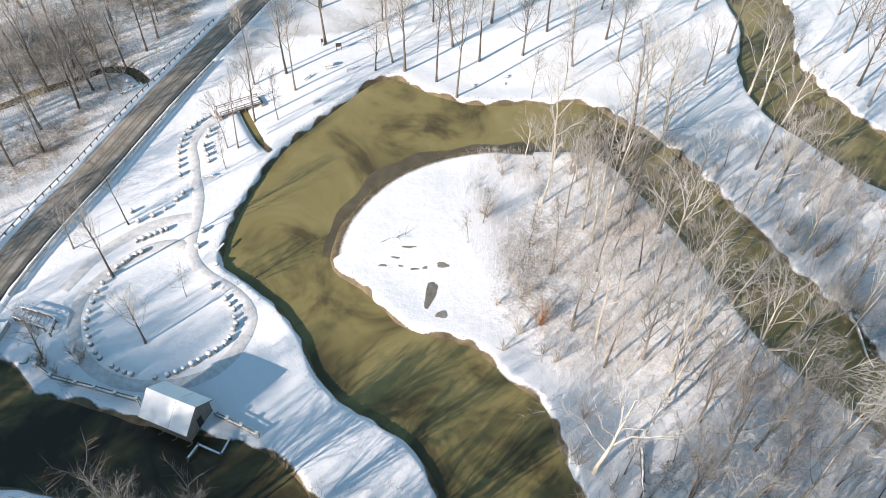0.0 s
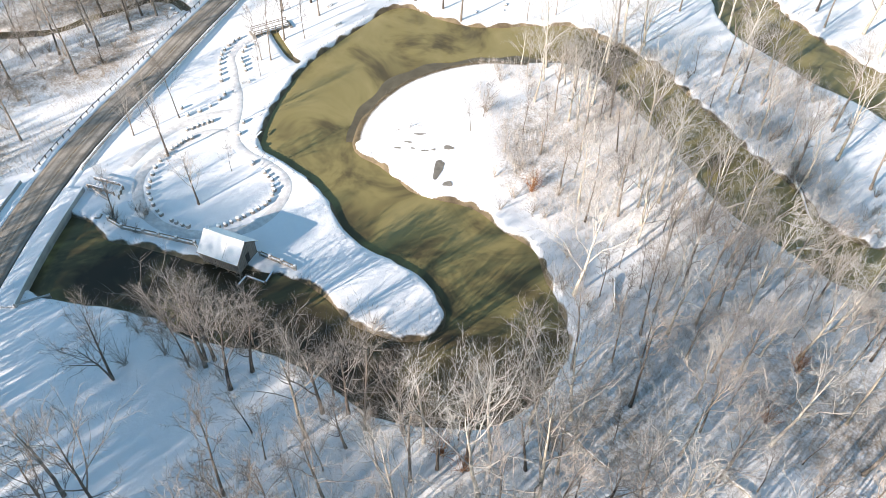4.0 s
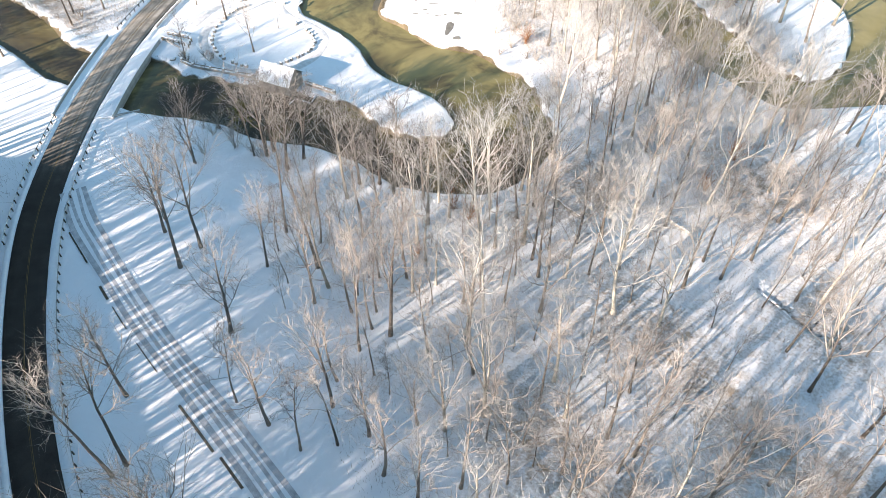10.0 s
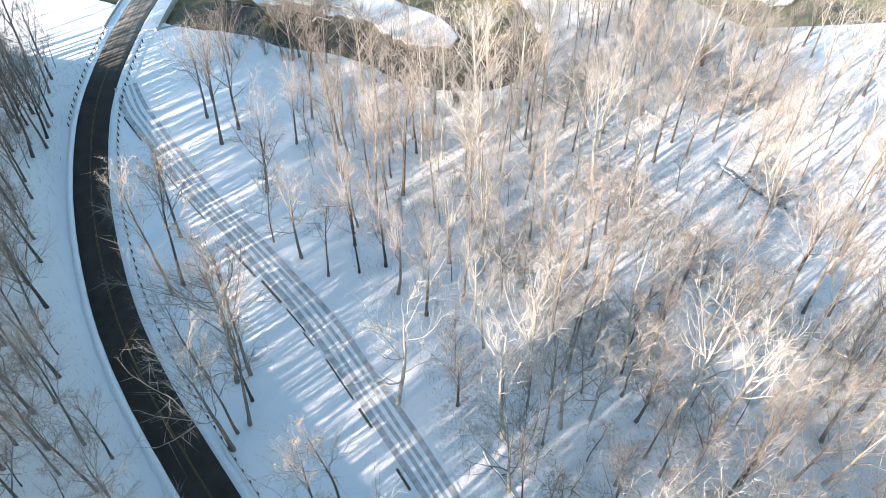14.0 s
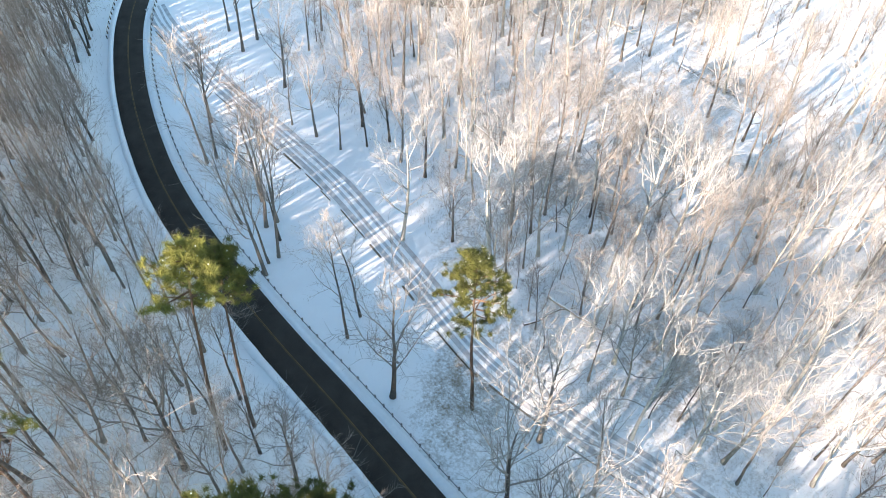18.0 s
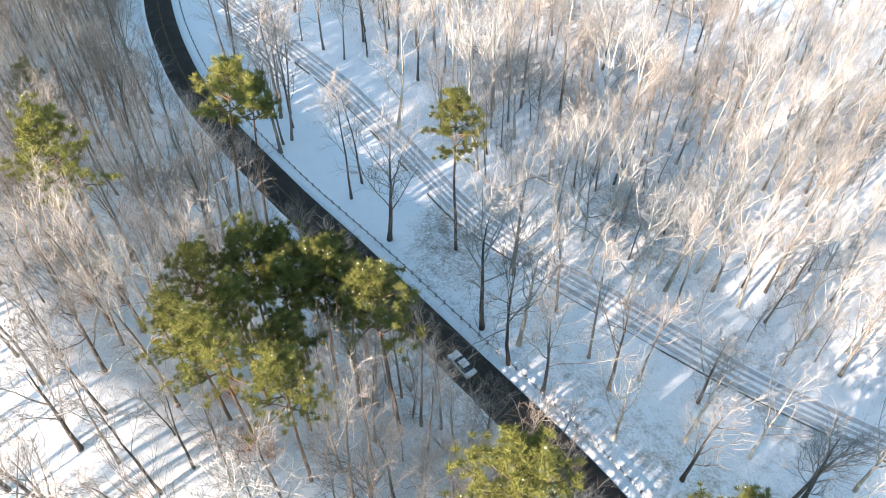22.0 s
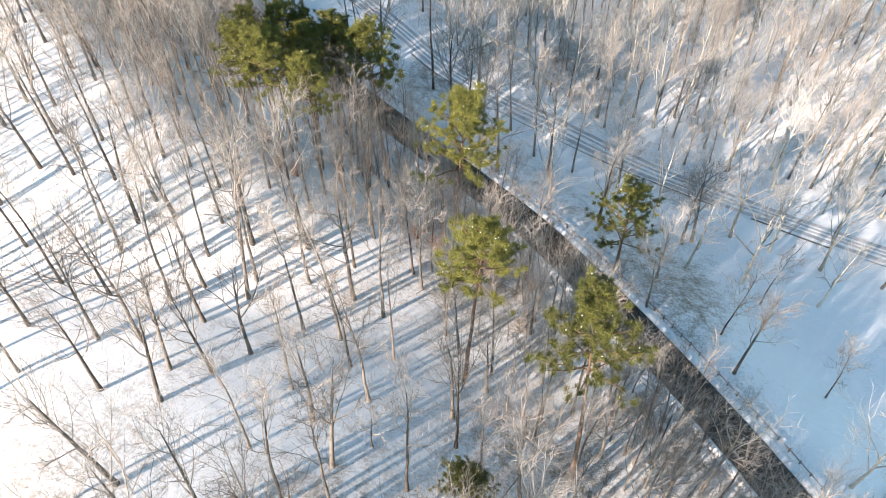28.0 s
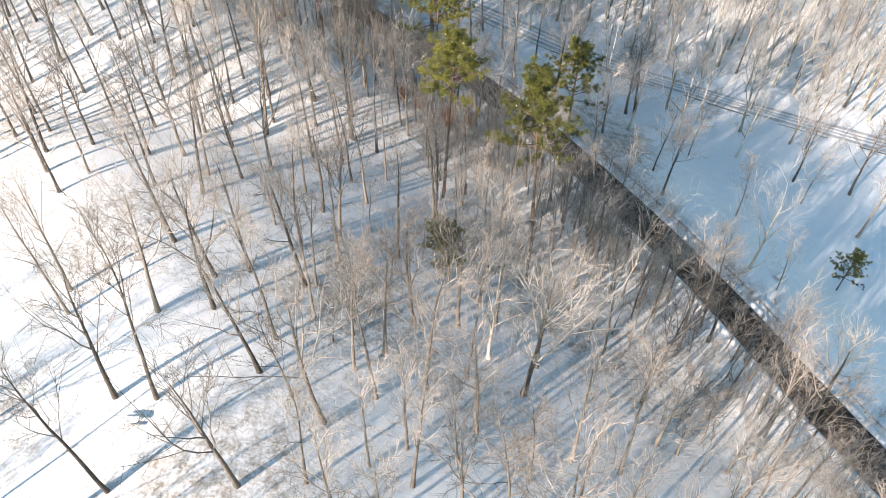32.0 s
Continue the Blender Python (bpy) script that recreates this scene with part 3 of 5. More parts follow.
SPOTS.append(("north", "tall", [(47.2, 103.8, 22), (26.6, 114.4, 24), (27.5, 115.1, 22), (13.4, 88.8, 17), (18, 77.6, 15), (14.3, 68, 14), (24.6, 78.2, 15), (-86.7, 107, 22), (-80.6, 113.9, 22), (-77.7, 114.6, 21), (-74.5, 115, 20), (-71.2, 133.3, 22), (-80.5, 133.5, 20), (-92.5, 121.1, 20)]))
SPOTS.append(("north", "slim", [(-0.1, 86, 9), (0.5, 86.5, 8), (-2.3, 81.4, 8), (11.9, 82.9, 11), (4.4, 76.3, 8), (20.7, 72.3, 12), (-91.5, 113.8, 14), (-65, 79.9, 8)]))
SPOTS.append(("north", "broad", [(-64.4, 74.2, 11)]))
SPOTS.append(("meadow", "tall", [(-48.1, 23, 19), (-40.6, 3.4, 26), (-42.5, -1, 29), (-47.4, 6, 23), (-21.1, 1, 26), (-15.3, 8.4, 21), (-8, -10.6, 29), (-30.4, 31, 17)]))
SPOTS.append(("meadow", "slim", [(-31.1, 9.7, 10), (-11.3, 0.1, 20), (-11.8, -0.1, 20), (-11.8, 18.5, 23), (-38, 25.8, 17), (-10.7, -6.5, 20), (-14, -3.7, 18), (8.9, 25.7, 21), (-18.6, 3.5, 11)]))
SPOTS.append(("meadow", "broad", [(-31.1, -12.2, 22), (-34.8, 27.3, 19), (-35.8, 26.1, 20), (-17, 23.2, 11)]))
SPOTS.append(("meadow", "pale", [(3.5, 10.8, 29), (10.5, 9.1, 29), (2.8, -9.1, 29), (25.3, 5.3, 22), (15.7, 17.5, 21)]))
SPOTS.append(("roadside", "tall", [(-23.2, -59, 29), (-22.1, -55.2, 29), (-24, -47.8, 28), (-25.6, -49.1, 29), (-29.8, -48.8, 22), (-39.6, -35.2, 28), (-38.4, -33.6, 29), (-27.7, -43.3, 27), (-42.3, -23.8, 24), (-21.9, -26.2, 23), (-16.9, -29.4, 19), (-14, -22.8, 23), (-7.9, -11.1, 19), (6.7, -25.9, 17), (25.6, -25.9, 24), (17.3, -36.3, 26), (25.7, -16.5, 18), (22.3, -23.7, 23), (2.9, -11.3, 22), (50, -14, 22)]))
SPOTS.append(("roadside", "pale", [(-3.1, -50, 29), (11.3, -53.7, 29), (28, -38, 26), (32.7, -50, 29), (38.8, -49.5, 29)]))
SPOTS.append(("roadside", "slim", [(9.7, -31.3, 20), (13.8, -56.2, 21), (-27.1, -23.3, 19)]))
SPOTS.append(("east", "tall", [(-23.3, -56.6, 23), (-29.7, -47.5, 17), (-22.7, -51.7, 20), (-25.4, -48, 19), (-8.6, -69.4, 26), (-7.4, -65.4, 24), (26.2, -88.5, 25), (32.6, -60.1, 18), (40.9, -63.8, 19), (29.3, -54.5, 16), (31, -56.8, 17)]))
SPOTS.append(("east", "broad", [(-0.8, -78.5, 29), (15, -94.8, 29), (19.2, -82.1, 28)]))
SPOTS.append(("east", "pale", [(20.4, -97.2, 29), (31.5, -80.3, 27), (37, -85.7, 28), (48.4, -78.8, 27), (52.9, -72.9, 27), (54.6, -84.3, 24), (43.4, -82.4, 26), (61.6, -77.6, 25), (59.7, -69.7, 22)]))
SPOTS.append(("east", "slim", [(15.4, -58.3, 9), (20, -60.2, 9)]))
SPOTS.append(("west", "broad", [(-22.4, -94.4, 29), (-15.9, -89.2, 15), (-19.3, -106, 22), (-3, -134.9, 29), (22, -130.6, 16)]))
SPOTS.append(("west", "tall", [(-30.8, -94, 24), (-28.3, -107.4, 23), (-27.4, -92.2, 18), (-24.9, -85.7, 24), (-31.3, -98.5, 22), (-37.8, -62.1, 17), (-53.8, -54.8, 20), (-42, -65.9, 20), (-21.4, -86.6, 20), (-10.5, -136.6, 29), (-8.8, -142.1, 29), (-9.2, -145.2, 29), (-15.1, -144.7, 28), (-21.2, -135.5, 25), (-24.3, -133.6, 24), (-26, -137, 26), (4.5, -141.7, 29), (5.7, -129.9, 23)]))
SPOTS.append(("west", "slim", [(-29.5, -91.8, 14), (13.6, -136.9, 26), (14.7, -133, 20), (32, -130.6, 16), (31.3, -135.1, 19)]))
SPOTS.append(("low_meadow", "tall", [(19.1, -100.5, 28), (14.8, -96.1, 22), (23.8, -104.6, 26), (30.7, -96.9, 26), (33.1, -102.6, 25), (37.9, -99.2, 22), (44.9, -85, 24), (58.5, -145.1, 21), (85.5, -134.1, 19), (47.4, -134.1, 16), (57.6, -174.4, 24)]))
SPOTS.append(("low_meadow", "broad", [(41.5, -115.3, 21), (56.3, -115.3, 21), (58.2, -114.5, 21), (65.4, -182.5, 21), (72.3, -189, 23)]))
SPOTS.append(("low_meadow", "slim", [(26.2, -111.6, 12), (73.5, -165.1, 14)]))
SPOTS.append(("low_meadow", "pale", [(75, -99.7, 25), (64.1, -89.1, 21), (69.6, -90.8, 19), (70.2, -161, 21), (76.2, -127.6, 18), (62.3, -168.1, 19), (51.6, -162.8, 21)]))
SPOTS.append(("hill", "tall", [(-14.6, -174.8, 29), (-12.7, -187.3, 27), (-23.8, -188.1, 22), (-25.1, -184.4, 23), (-33.2, -155.5, 22), (-13.7, -199.6, 28), (-8.8, -199.7, 29), (-33.8, -166.7, 21), (-24.5, -156.1, 23), (-21, -163.5, 22), (-7.6, -180.4, 25), (-3.5, -178.5, 24), (-9.8, -158.6, 21), (-2.6, -168.2, 22), (3.9, -179.3, 28), (5.3, -179, 20), (-0.1, -158.9, 22), (6.7, -168.7, 26), (10.2, -200.7, 29), (21, -193.4, 29), (17.8, -177.7, 21), (24.5, -181.6, 25), (29.7, -180.1, 26), (-6.1, -186, 26), (1.7, -194.9, 25), (-10.6, -210.6, 27), (2.8, -209.4, 27)]))
SPOTS.append(("hill", "slim", [(-20, -142.5, 12), (11.4, -186.7, 21), (10.5, -178.9, 16), (9.2, -188.5, 11), (10.7, -165.1, 13), (6, -197.7, 21)]))
SPOTS.append(("hill", "pale", [(28.8, -186.3, 24)]))
SPOTS.append(("hill", "broad", [(33.3, -191.2, 27), (27.2, -176, 25)]))

GROUP = {"park": "trees of the park lawn", "north": "trees along the river", "meadow": "trees of the meadow", "roadside": "trees along the road", "east": "trees of the valley wood",
         "west": "trees of the hillside", "low_meadow": "trees of the low meadow", "hill": "trees of the hillside"}
for area, kind, spots in SPOTS:
    for x, y, h in spots:
        if all((x - p) ** 2 + (y - q) ** 2 > 2.0 for p, q in PLANTED):
            lean = (pick.uniform(-0.05, 0.05), pick.uniform(-0.05, 0.05))
            plant("mast" if kind == "tall" and pick.random() < 0.35 else kind, x, y, 0.93 * h / TALL[kind], GROUP[area], lean)


# trees leaning over the water
for kind, x, y, h, lean in [("broad", -31.2, 22.9, 21, (-0.12, -0.1)), ("broad", -29, 26, 18, (-0.2, -0.12)), ("broad", -36, 27, 16, (-0.25, -0.1)), ("tall", -47.8, 22.8, 15, (-0.1, -0.2)), ("pale", 41.8, 65, 15, (-0.35, 0.5)),
                            ("pale", 34.3, 81, 13, (-0.3, 0.45)), ("pale", 46, 60, 17, (-0.4, 0.4)), ("pale", 50.5, 56, 15, (-0.3, 0.5)), ("pale", 38, 73, 12, (-0.2, 0.5))]:
    plant(kind, x, y, h / TALL[kind], "trees along the river", lean)


# ---- pines ----
def pine_model(name, seed, height, r, clear, reach, limbs, tufts):
    """Trunk, limbs and needle tufts of a pine."""
    rng = np.random.default_rng(seed)
    tv, tf, lv, lf, nv, nf, sv, sf = [], [], [], [], [], [], [], []
    trunk = wander(rng, (0, 0, -0.3), (rng.normal(0, 0.03), rng.normal(0, 0.03), 1), height, 8, 0.03, 0.03)
    tube(tv, tf, trunk, [r * (1 - 0.1 * i) for i in range(9)], 7)
    for k in range(limbs):
        u = clear + (0.99 - clear) * (k + rng.uniform(0, 0.9)) / limbs
        i = min(int(u * 8), 7)
        p = trunk[i] + (trunk[i + 1] - trunk[i]) * (u * 8 - i)
        q = k * 2.4 + rng.uniform(-0.4, 0.4)
        v = (u - clear) / (1 - clear)
        length = reach * (0.55 + 1.0 * math.sin(min(1, v * 1.1 + 0.25) * math.pi * 0.75)) * (1.05 - 0.75 * v) * rng.uniform(0.75, 1.2)
        limb = wander(rng, p, (math.cos(q), math.sin(q), 0.25 + 0.5 * v), length, 4, 0.12, 0.03)
        tube(lv, lf, limb, [0.07, 0.06, 0.045, 0.03, 0.02], 3)
        for t in range(tufts):
            w = 0.35 + 0.65 * (t + rng.uniform(0, 1)) / tufts
            j = min(int(w * 4), 3)
            c = limb[j] + (limb[j + 1] - limb[j]) * (w * 4 - j) + rng.normal(0, 0.34, 3) * (1, 1, 0.5)
            size = rng.uniform(0.7, 1.25)
            for n in range(88):
                d = rng.normal(0, 1, 3) * (1, 1, 0.75) + (0, 0, 0.55)
                d /= np.linalg.norm(d)
                a = np.cross(d, rng.normal(0, 1, 3))
                a /= np.linalg.norm(a) + 1e-9
                l, wd = size * rng.uniform(0.28, 0.52), rng.uniform(0.011, 0.021)
                b, h = len(nv), rng.normal(0, 0.07, 3)
                nv.extend([tuple(c + h + a * wd), tuple(c + h - a * wd), tuple(c + h + d * l)])
                nf.append((b, b + 1, b + 2))
            if rng.uniform() < 0.12:  # snow left on a tuft
                b, r = len(sv), rng.uniform(0.03, 0.07)
                top = c + (0, 0, 0.16)
                sv.extend([tuple(top + (r * math.cos(q2) * rng.uniform(0.7, 1.3), r * math.sin(q2) * rng.uniform(0.7, 1.3), 0)) for q2 in (0, 1.26, 2.51, 3.77, 5.03)] + [tuple(top + (0, 0, 0.08)), tuple(top - (0, 0, 0.05))])
                sf.extend([(b + i2, b + (i2 + 1) % 5, b + 5) for i2 in range(5)] + [(b + (i2 + 1) % 5, b + i2, b + 6) for i2 in range(5)])
    return mesh(name + "_trunk", tv, tf, M["redbark"], True), mesh(name + "_limbs", lv, lf, M["redbark"]), mesh(name + "_needles", nv, nf, M["needle"]), mesh(name + "_snow", sv, sf, M["cap"])


PINES = [pine_model("pine", 41, 20, 0.19, 0.68, 2.6, 30, 9), pine_model("pine", 42, 20, 0.19, 0.62, 3.1, 34, 9), pine_model("pine", 43, 12, 0.18, 0.34, 3.3, 32, 9), pine_model("pine", 44, 20, 0.17, 0.80, 2.0, 20, 8)]
for n, x, y, h in [(0, 10, -79, 30), (0, 5.8, -114.4, 31), (0, -7.1, -106.9, 26), (1, -1.7, -105.5, 27), (3, -17.8, -85.3, 33), (3, -19.7, -90, 35), (1, -11.7, -120.7, 22), (1, -8.5, -122.7, 24), (1, -29.2, -105.4, 27), (1, -48, -80.8, 18),
                   (1, 17.6, -132.5, 33), (0, 20.8, -151.8, 32), (1, -2.4, -125, 24), (0, -3.2, -108.7, 28), (0, -5.6, -112.4, 24), (1, -8.9, -116.8, 22), (0, -3.9, -118.7, 23), (0, 0.2, -111.8, 26), (1, -10, -110.5, 25), (1, -13.6, -114.6, 22),
                   (2, 43.2, -127, 18), (1, 35, -163, 33), (2, 21.8, -171.6, 11), (2, -41.4, 32.5, 8), (2, 85.6, -160.8, 9), (2, 22.8, -172.3, 11)]:
    tm, lm, nm, sm = PINES[n]
    s = h / (12 if n == 2 else 20)
    m = Matrix.LocRotScale((x, y, z_at(x, y)), Euler((pick.uniform(-0.04, 0.04), pick.uniform(-0.04, 0.04), pick.uniform(0, 6.28))), (s, s, s))
    e = thing("pine_tree", m, "green pine with a bare reddish trunk in snow" if n != 2 else "low green pine with a full crown in snow", "pine", "pines beside the road")
    part("trunk", tm, e)
    part("branchwork", lm, e)
    part("foliage", nm, e, label="yellow-green pine needles")
    part("snow_clumps", sm, e, label="white snow left on the tufts")
    PLANTED.append((x, y))

# ---- the woods between ----
scatter(["tall", "mast", "tall", "broad", "slim"], 150, (-150, -66, 50, 185), lambda x, y, w, r, k, s: (s < 0) & (r > 9), 4.2, group="trees of the far wood")
scatter(["tall", "mast", "broad"], 28, (-40, 50, 128, 185), lambda x, y, w, r, k, s: w > 1.5, 7.0, group="trees of the far wood")
scatter(["pale", "broad", "slim", "pale"], 85, (4, 58, 30, 106), lambda x, y, w, r, k, s: (x > 7) & (x + 0.5 * y > 48) & (x < 60) & (w < 30), 3.4, (0.6, 0.95), "trees of the river bend")
scatter(["tall", "pale"], 9, (44, 80, 62, 170), lambda x, y, w, r, k, s: (x > 46) & (x < 80) & (x + y * 0.45 < 112), 8, group="trees along the river")
scatter(["mast", "pale", "broad"], 34, (64, 125, 60, 180), lambda x, y, w, r, k, s: (x > 64) & (x + y * 0.45 > 122), 6, group="trees of the far wood")
scatter(["mast", "pale", "pale", "broad", "slim", "slim"], 350, (-30, 105, -110, 52), lambda x, y, w, r, k, s: (s > 0) & (x + 0.6 * y > -26) & beyond(x, y) & (k > 5.5) & (w > 1.5) & (y < 58 - 0.3 * abs(x - 40)) & ((x > 6) | (y < 19)), 3.6, (0.7, 1.08), "trees of the valley wood")
scatter(["tall", "mast", "broad", "slim", "mast"], 300, (-100, 10, -130, 18), lambda x, y, w, r, k, s: (s < 0) & (r > 8.0) & (r < 46), 3.1, (0.75, 1.08), "trees of the hillside")
scatter(["mast", "broad", "slim", "slim"], 150, (-20, 80, -225, -110), lambda x, y, w, r, k, s: (s < 0) & (r > 5.8) & (r < 26), 2.5, (0.7, 1.08), "trees of the hillside")
scatter(["tall", "mast", "mast"], 22, (-135, -85, -8, 46), lambda x, y, w, r, k, s: (s < 0) & (r > 22), 5.0, (0.85, 1.1), "trees of the hillside")
scatter(["tall", "mast"], 45, (-110, -55, -45, 15), lambda x, y, w, r, k, s: (s < 0) & (r > 10) & (r < 42), 3.0, (0.85, 1.1), "trees of the hillside")
scatter(["tall", "mast"], 60, (-60, 55, -275, -195), lambda x, y, w, r, k, s: (s < 0) & (r > 30), 5.0, (0.85, 1.1), "trees of the hillside")
scatter(["slim", "slim", "broad"], 130, (-5, 95, -215, -105), lambda x, y, w, r, k, s: (s < 0) & (r < 14), 1.5, (0.55, 0.95), "young trees beside the road")
scatter(["tall", "mast"], 125, (-85, 40, -215, -70), lambda x, y, w, r, k, s: (s < 0) & (r > 30) & (r < 95) & ((y > -165) | (x > 0)), 4.6, (0.85, 1.15), "trees of the hillside")
scatter(["pale", "broad", "pale"], 46, (30, 120, -165, -70), lambda x, y, w, r, k, s: (s > 0) & (k > 6) & (y > -125) & (x - y > 120), 6.0, (0.8, 1.1), "trees of the valley wood")

scatter(["broad", "tall", "slim", "broad"], 9, (-22, 18, 11, 21), lambda x, y, w, r, k, s: (w < 8) & (w > 1.2), 2.8, (0.75, 1.05), "trees along the river")
scatter(["mast", "slim", "tall", "slim"], 30, (-30, 14, -34, 15), lambda x, y, w, r, k, s: (s > 0) & beyond(x, y) & (k > 5) & (x + 0.6 * y > -30), 2.7, (0.65, 1.0), "trees of the valley wood")
scatter(["tall", "mast"], 55, (-128, -66, -45, 7), lambda x, y, w, r, k, s: (s < 0) & (r > 9) & (r < 45), 2.8, (0.85, 1.12), "trees of the hillside")

scatter(["broad", "pale", "slim", "mast", "broad"], 120, (12, 112, -118, -28), lambda x, y, w, r, k, s: (s > 0) & beyond(x, y) & (k > 6), 3.2, (0.7, 1.05), "trees of the valley wood")
scatter(["tall", "broad", "mast"], 60, (-108, -48, -88, 5), lambda x, y, w, r, k, s: (s < 0) & (r > 7) & (r < 45), 2.6, (0.85, 1.12), "trees of the hillside")
scatter(["broad", "slim", "mast"], 60, (10, 95, -212, -112), lambda x, y, w, r, k, s: (s < 0) & (r < 12), 1.6, (0.75, 1.05), "trees beside the road")


# thin trees of the gravel bar and the open meadow
for kind, x, y, h, area in [("broad", 17.5, 96, 13, "north"), ("slim", 8, 103, 9, "north"), ("slim", 22, 87.5, 12, "north"), ("slim", 24.5, 96.5, 12, "north"), ("pale", 29, 89, 13, "north"),
                            ("slim", 67, -128, 15, "low_meadow"), ("slim", 58, -138, 15, "low_meadow"), ("broad", 49.8, -127.5, 16, "low_meadow"), ("slim", 82.5, -112, 15, "low_meadow"), ("slim", 85.4, -140, 15, "low_meadow"),
                            ("slim", 90, -125, 16, "low_meadow"), ("slim", 72, -146, 14, "low_meadow"), ("tall", 93, -148, 20, "low_meadow"), ("tall", 95, -137, 20, "low_meadow")]:
    plant(kind, x, y, h / TALL[kind], GROUP[area])


# ---- shrubs and brush ----
def shrub_model(name, seed, height, stems, material):
    rng = np.random.default_rng(seed)
    v, f = [], []
    for k in range(stems):
        q = rng.uniform(0, 6.28)
        s = rng.uniform(0.1, 0.75)
        stem = wander(rng, rng.normal(0, 0.15, 3) * (1, 1, 0), (math.cos(q) * math.sin(s), math.sin(q) * math.sin(s), math.cos(s)), height * rng.uniform(0.6, 1.1), 3, 0.14, 0.05)
        tube(v, f, stem, [0.035, 0.028, 0.02, 0.01], 3)
        for t in range(9):
            w = rng.uniform(0.25, 1) * 2.99
            j = int(w)
            p = stem[j] + (stem[j + 1] - stem[j]) * (w - j)
            d = cast(rng, (stem[j + 1] - stem[j]) / np.linalg.norm(stem[j + 1] - stem[j]), rng.uniform(0.3, 0.9))
            tube(v, f, [p, p + d * height * rng.uniform(0.15, 0.4)], [0.014, 0], 3)
    return mesh(name, v, f, material)


SHRUBS = [shrub_model("shrub", s, 3.0, 14, M["brush"]) for s in (51, 52, 53)]
PALE_SHRUBS = [shrub_model("shrub", s, 4.5, 16, M["pale_twig"]) for s in (54, 55)]
RUST = [shrub_model("rust_shrub", s, 3.6, 26, M["rust"]) for s in (56, 57)]


def shrub(models, x, y, s, label, group):
    m = Matrix.LocRotScale((x, y, z_at(x, y) - 0.05), Euler((0, 0, pick.uniform(0, 6.28))), (s, s, s * pick.uniform(0.85, 1.15)))
    e = thing("shrub", m, label, "shrub", group)
    part("bush", pick.choice(models), e)


def thicket(models, count, box, want, label, group, size=(0.7, 1.3)):
    rng = np.random.default_rng(int(abs(box[0] * 3 + box[3] * 17 + count)))
    x, y = rng.uniform(box[0], box[1], count * 12), rng.uniform(box[2], box[3], count * 12)
    z, w, c, r, k, side = survey(x, y)
    ok = want(x, y, w, r, k, side) & (w > 0.3) & (r > 5) & (k > 3.4)
    for a, b in list(zip(x[ok], y[ok]))[:count]:
        shrub(models, a, b, pick.uniform(*size), label, group)


thicket(SHRUBS, 60, (-20, 70, 15, 110), lambda x, y, w, r, k, s: (x > 0) & (w < 8) & (x + 0.5 * y > 38), "low bare grey-brown shrub on the river bank", "shrubs on the banks")
thicket(SHRUBS, 46, (-110, -60, 60, 130), lambda x, y, w, r, k, s: (s < 0) & (r > 6) & (r < 34), "low bare grey-brown shrub in thin snow", "shrubs of the far wood")
thicket(PALE_SHRUBS, 30, (10, 66, 40, 110), lambda x, y, w, r, k, s: (x > 12) & (w < 5), "tall pale shrub leaning over the river bank", "shrubs on the banks")
thicket(SHRUBS, 80, (-10, 90, -215, -90), lambda x, y, w, r, k, s: (s < 0) & (r < 16), "low bare grey-brown shrub beside the road", "shrubs beside the road")
thicket(SHRUBS, 70, (-100, 0, -110, 15), lambda x, y, w, r, k, s: (s < 0) & (r > 8) & (r < 40), "low bare grey-brown shrub on the wooded slope", "shrubs of the hillside")
thicket(PALE_SHRUBS, 22, (40, 95, -215, -120), lambda x, y, w, r, k, s: (s > 0) & (r < 7.5), "tangled pale shrub beside the road", "shrubs beside the road", (0.5, 0.9))
thicket(SHRUBS, 9, (-62.5, -54, 50, 57), lambda x, y, w, r, k, s: (w > 0.6), "tangled bare shrub beside the bank wall", "shrubs on the banks", (0.6, 1.0))
thicket(SHRUBS, 15, (-50, -8, 18, 36), lambda x, y, w, r, k, s: (w < 4) & (y < 36), "low bare grey-brown shrub on the river bank", "shrubs on the banks")
for x, y, s in [(0.3, 87.4, 1.3), (2.9, 69.5, 1.1), (6.4, 64.7, 1.2), (9.7, 68.1, 1.3), (11.7, 60.4, 1.1), (4, 61.4, 0.9), (14, 66, 1.2), (7, 72, 1.1)]:
    shrub(SHRUBS, x, y, s, "bare grey-brown shrub on the snowy gravel bar", "shrubs of the gravel bar")
for x, y, s in [(-47, 25.5, 1.2), (-42, 27.5, 1.4), (-37, 26, 1.3), (-33, 24.5, 1.1)]:
    shrub(PALE_SHRUBS, x, y, s, "large grey leafless shrub over the river bank", "shrubs on the banks")
for x, y, s in [(-1.5, 15.9, 1.4), (1.5, 13.9, 1.2), (-6, 4.9, 0.9), (41, 24.6, 1.3), (9.3, 66.5, 1.1), (15, -128.3, 1.1), (24.7, -130, 1.2), (-6.6, -123.6, 1.0), (-12.5, -117.2, 1.0), (29.8, -132.7, 0.8), (-36, -101, 1.4), (-31, -109, 1.3), (20.5, -131, 1.5), (12, -127, 1.4), (-9, -123.5, 1.3), (47, 33, 1.4)]:
    shrub(RUST, x, y, s, "shrub with rusty dead leaves in the snow", "rusty shrubs")


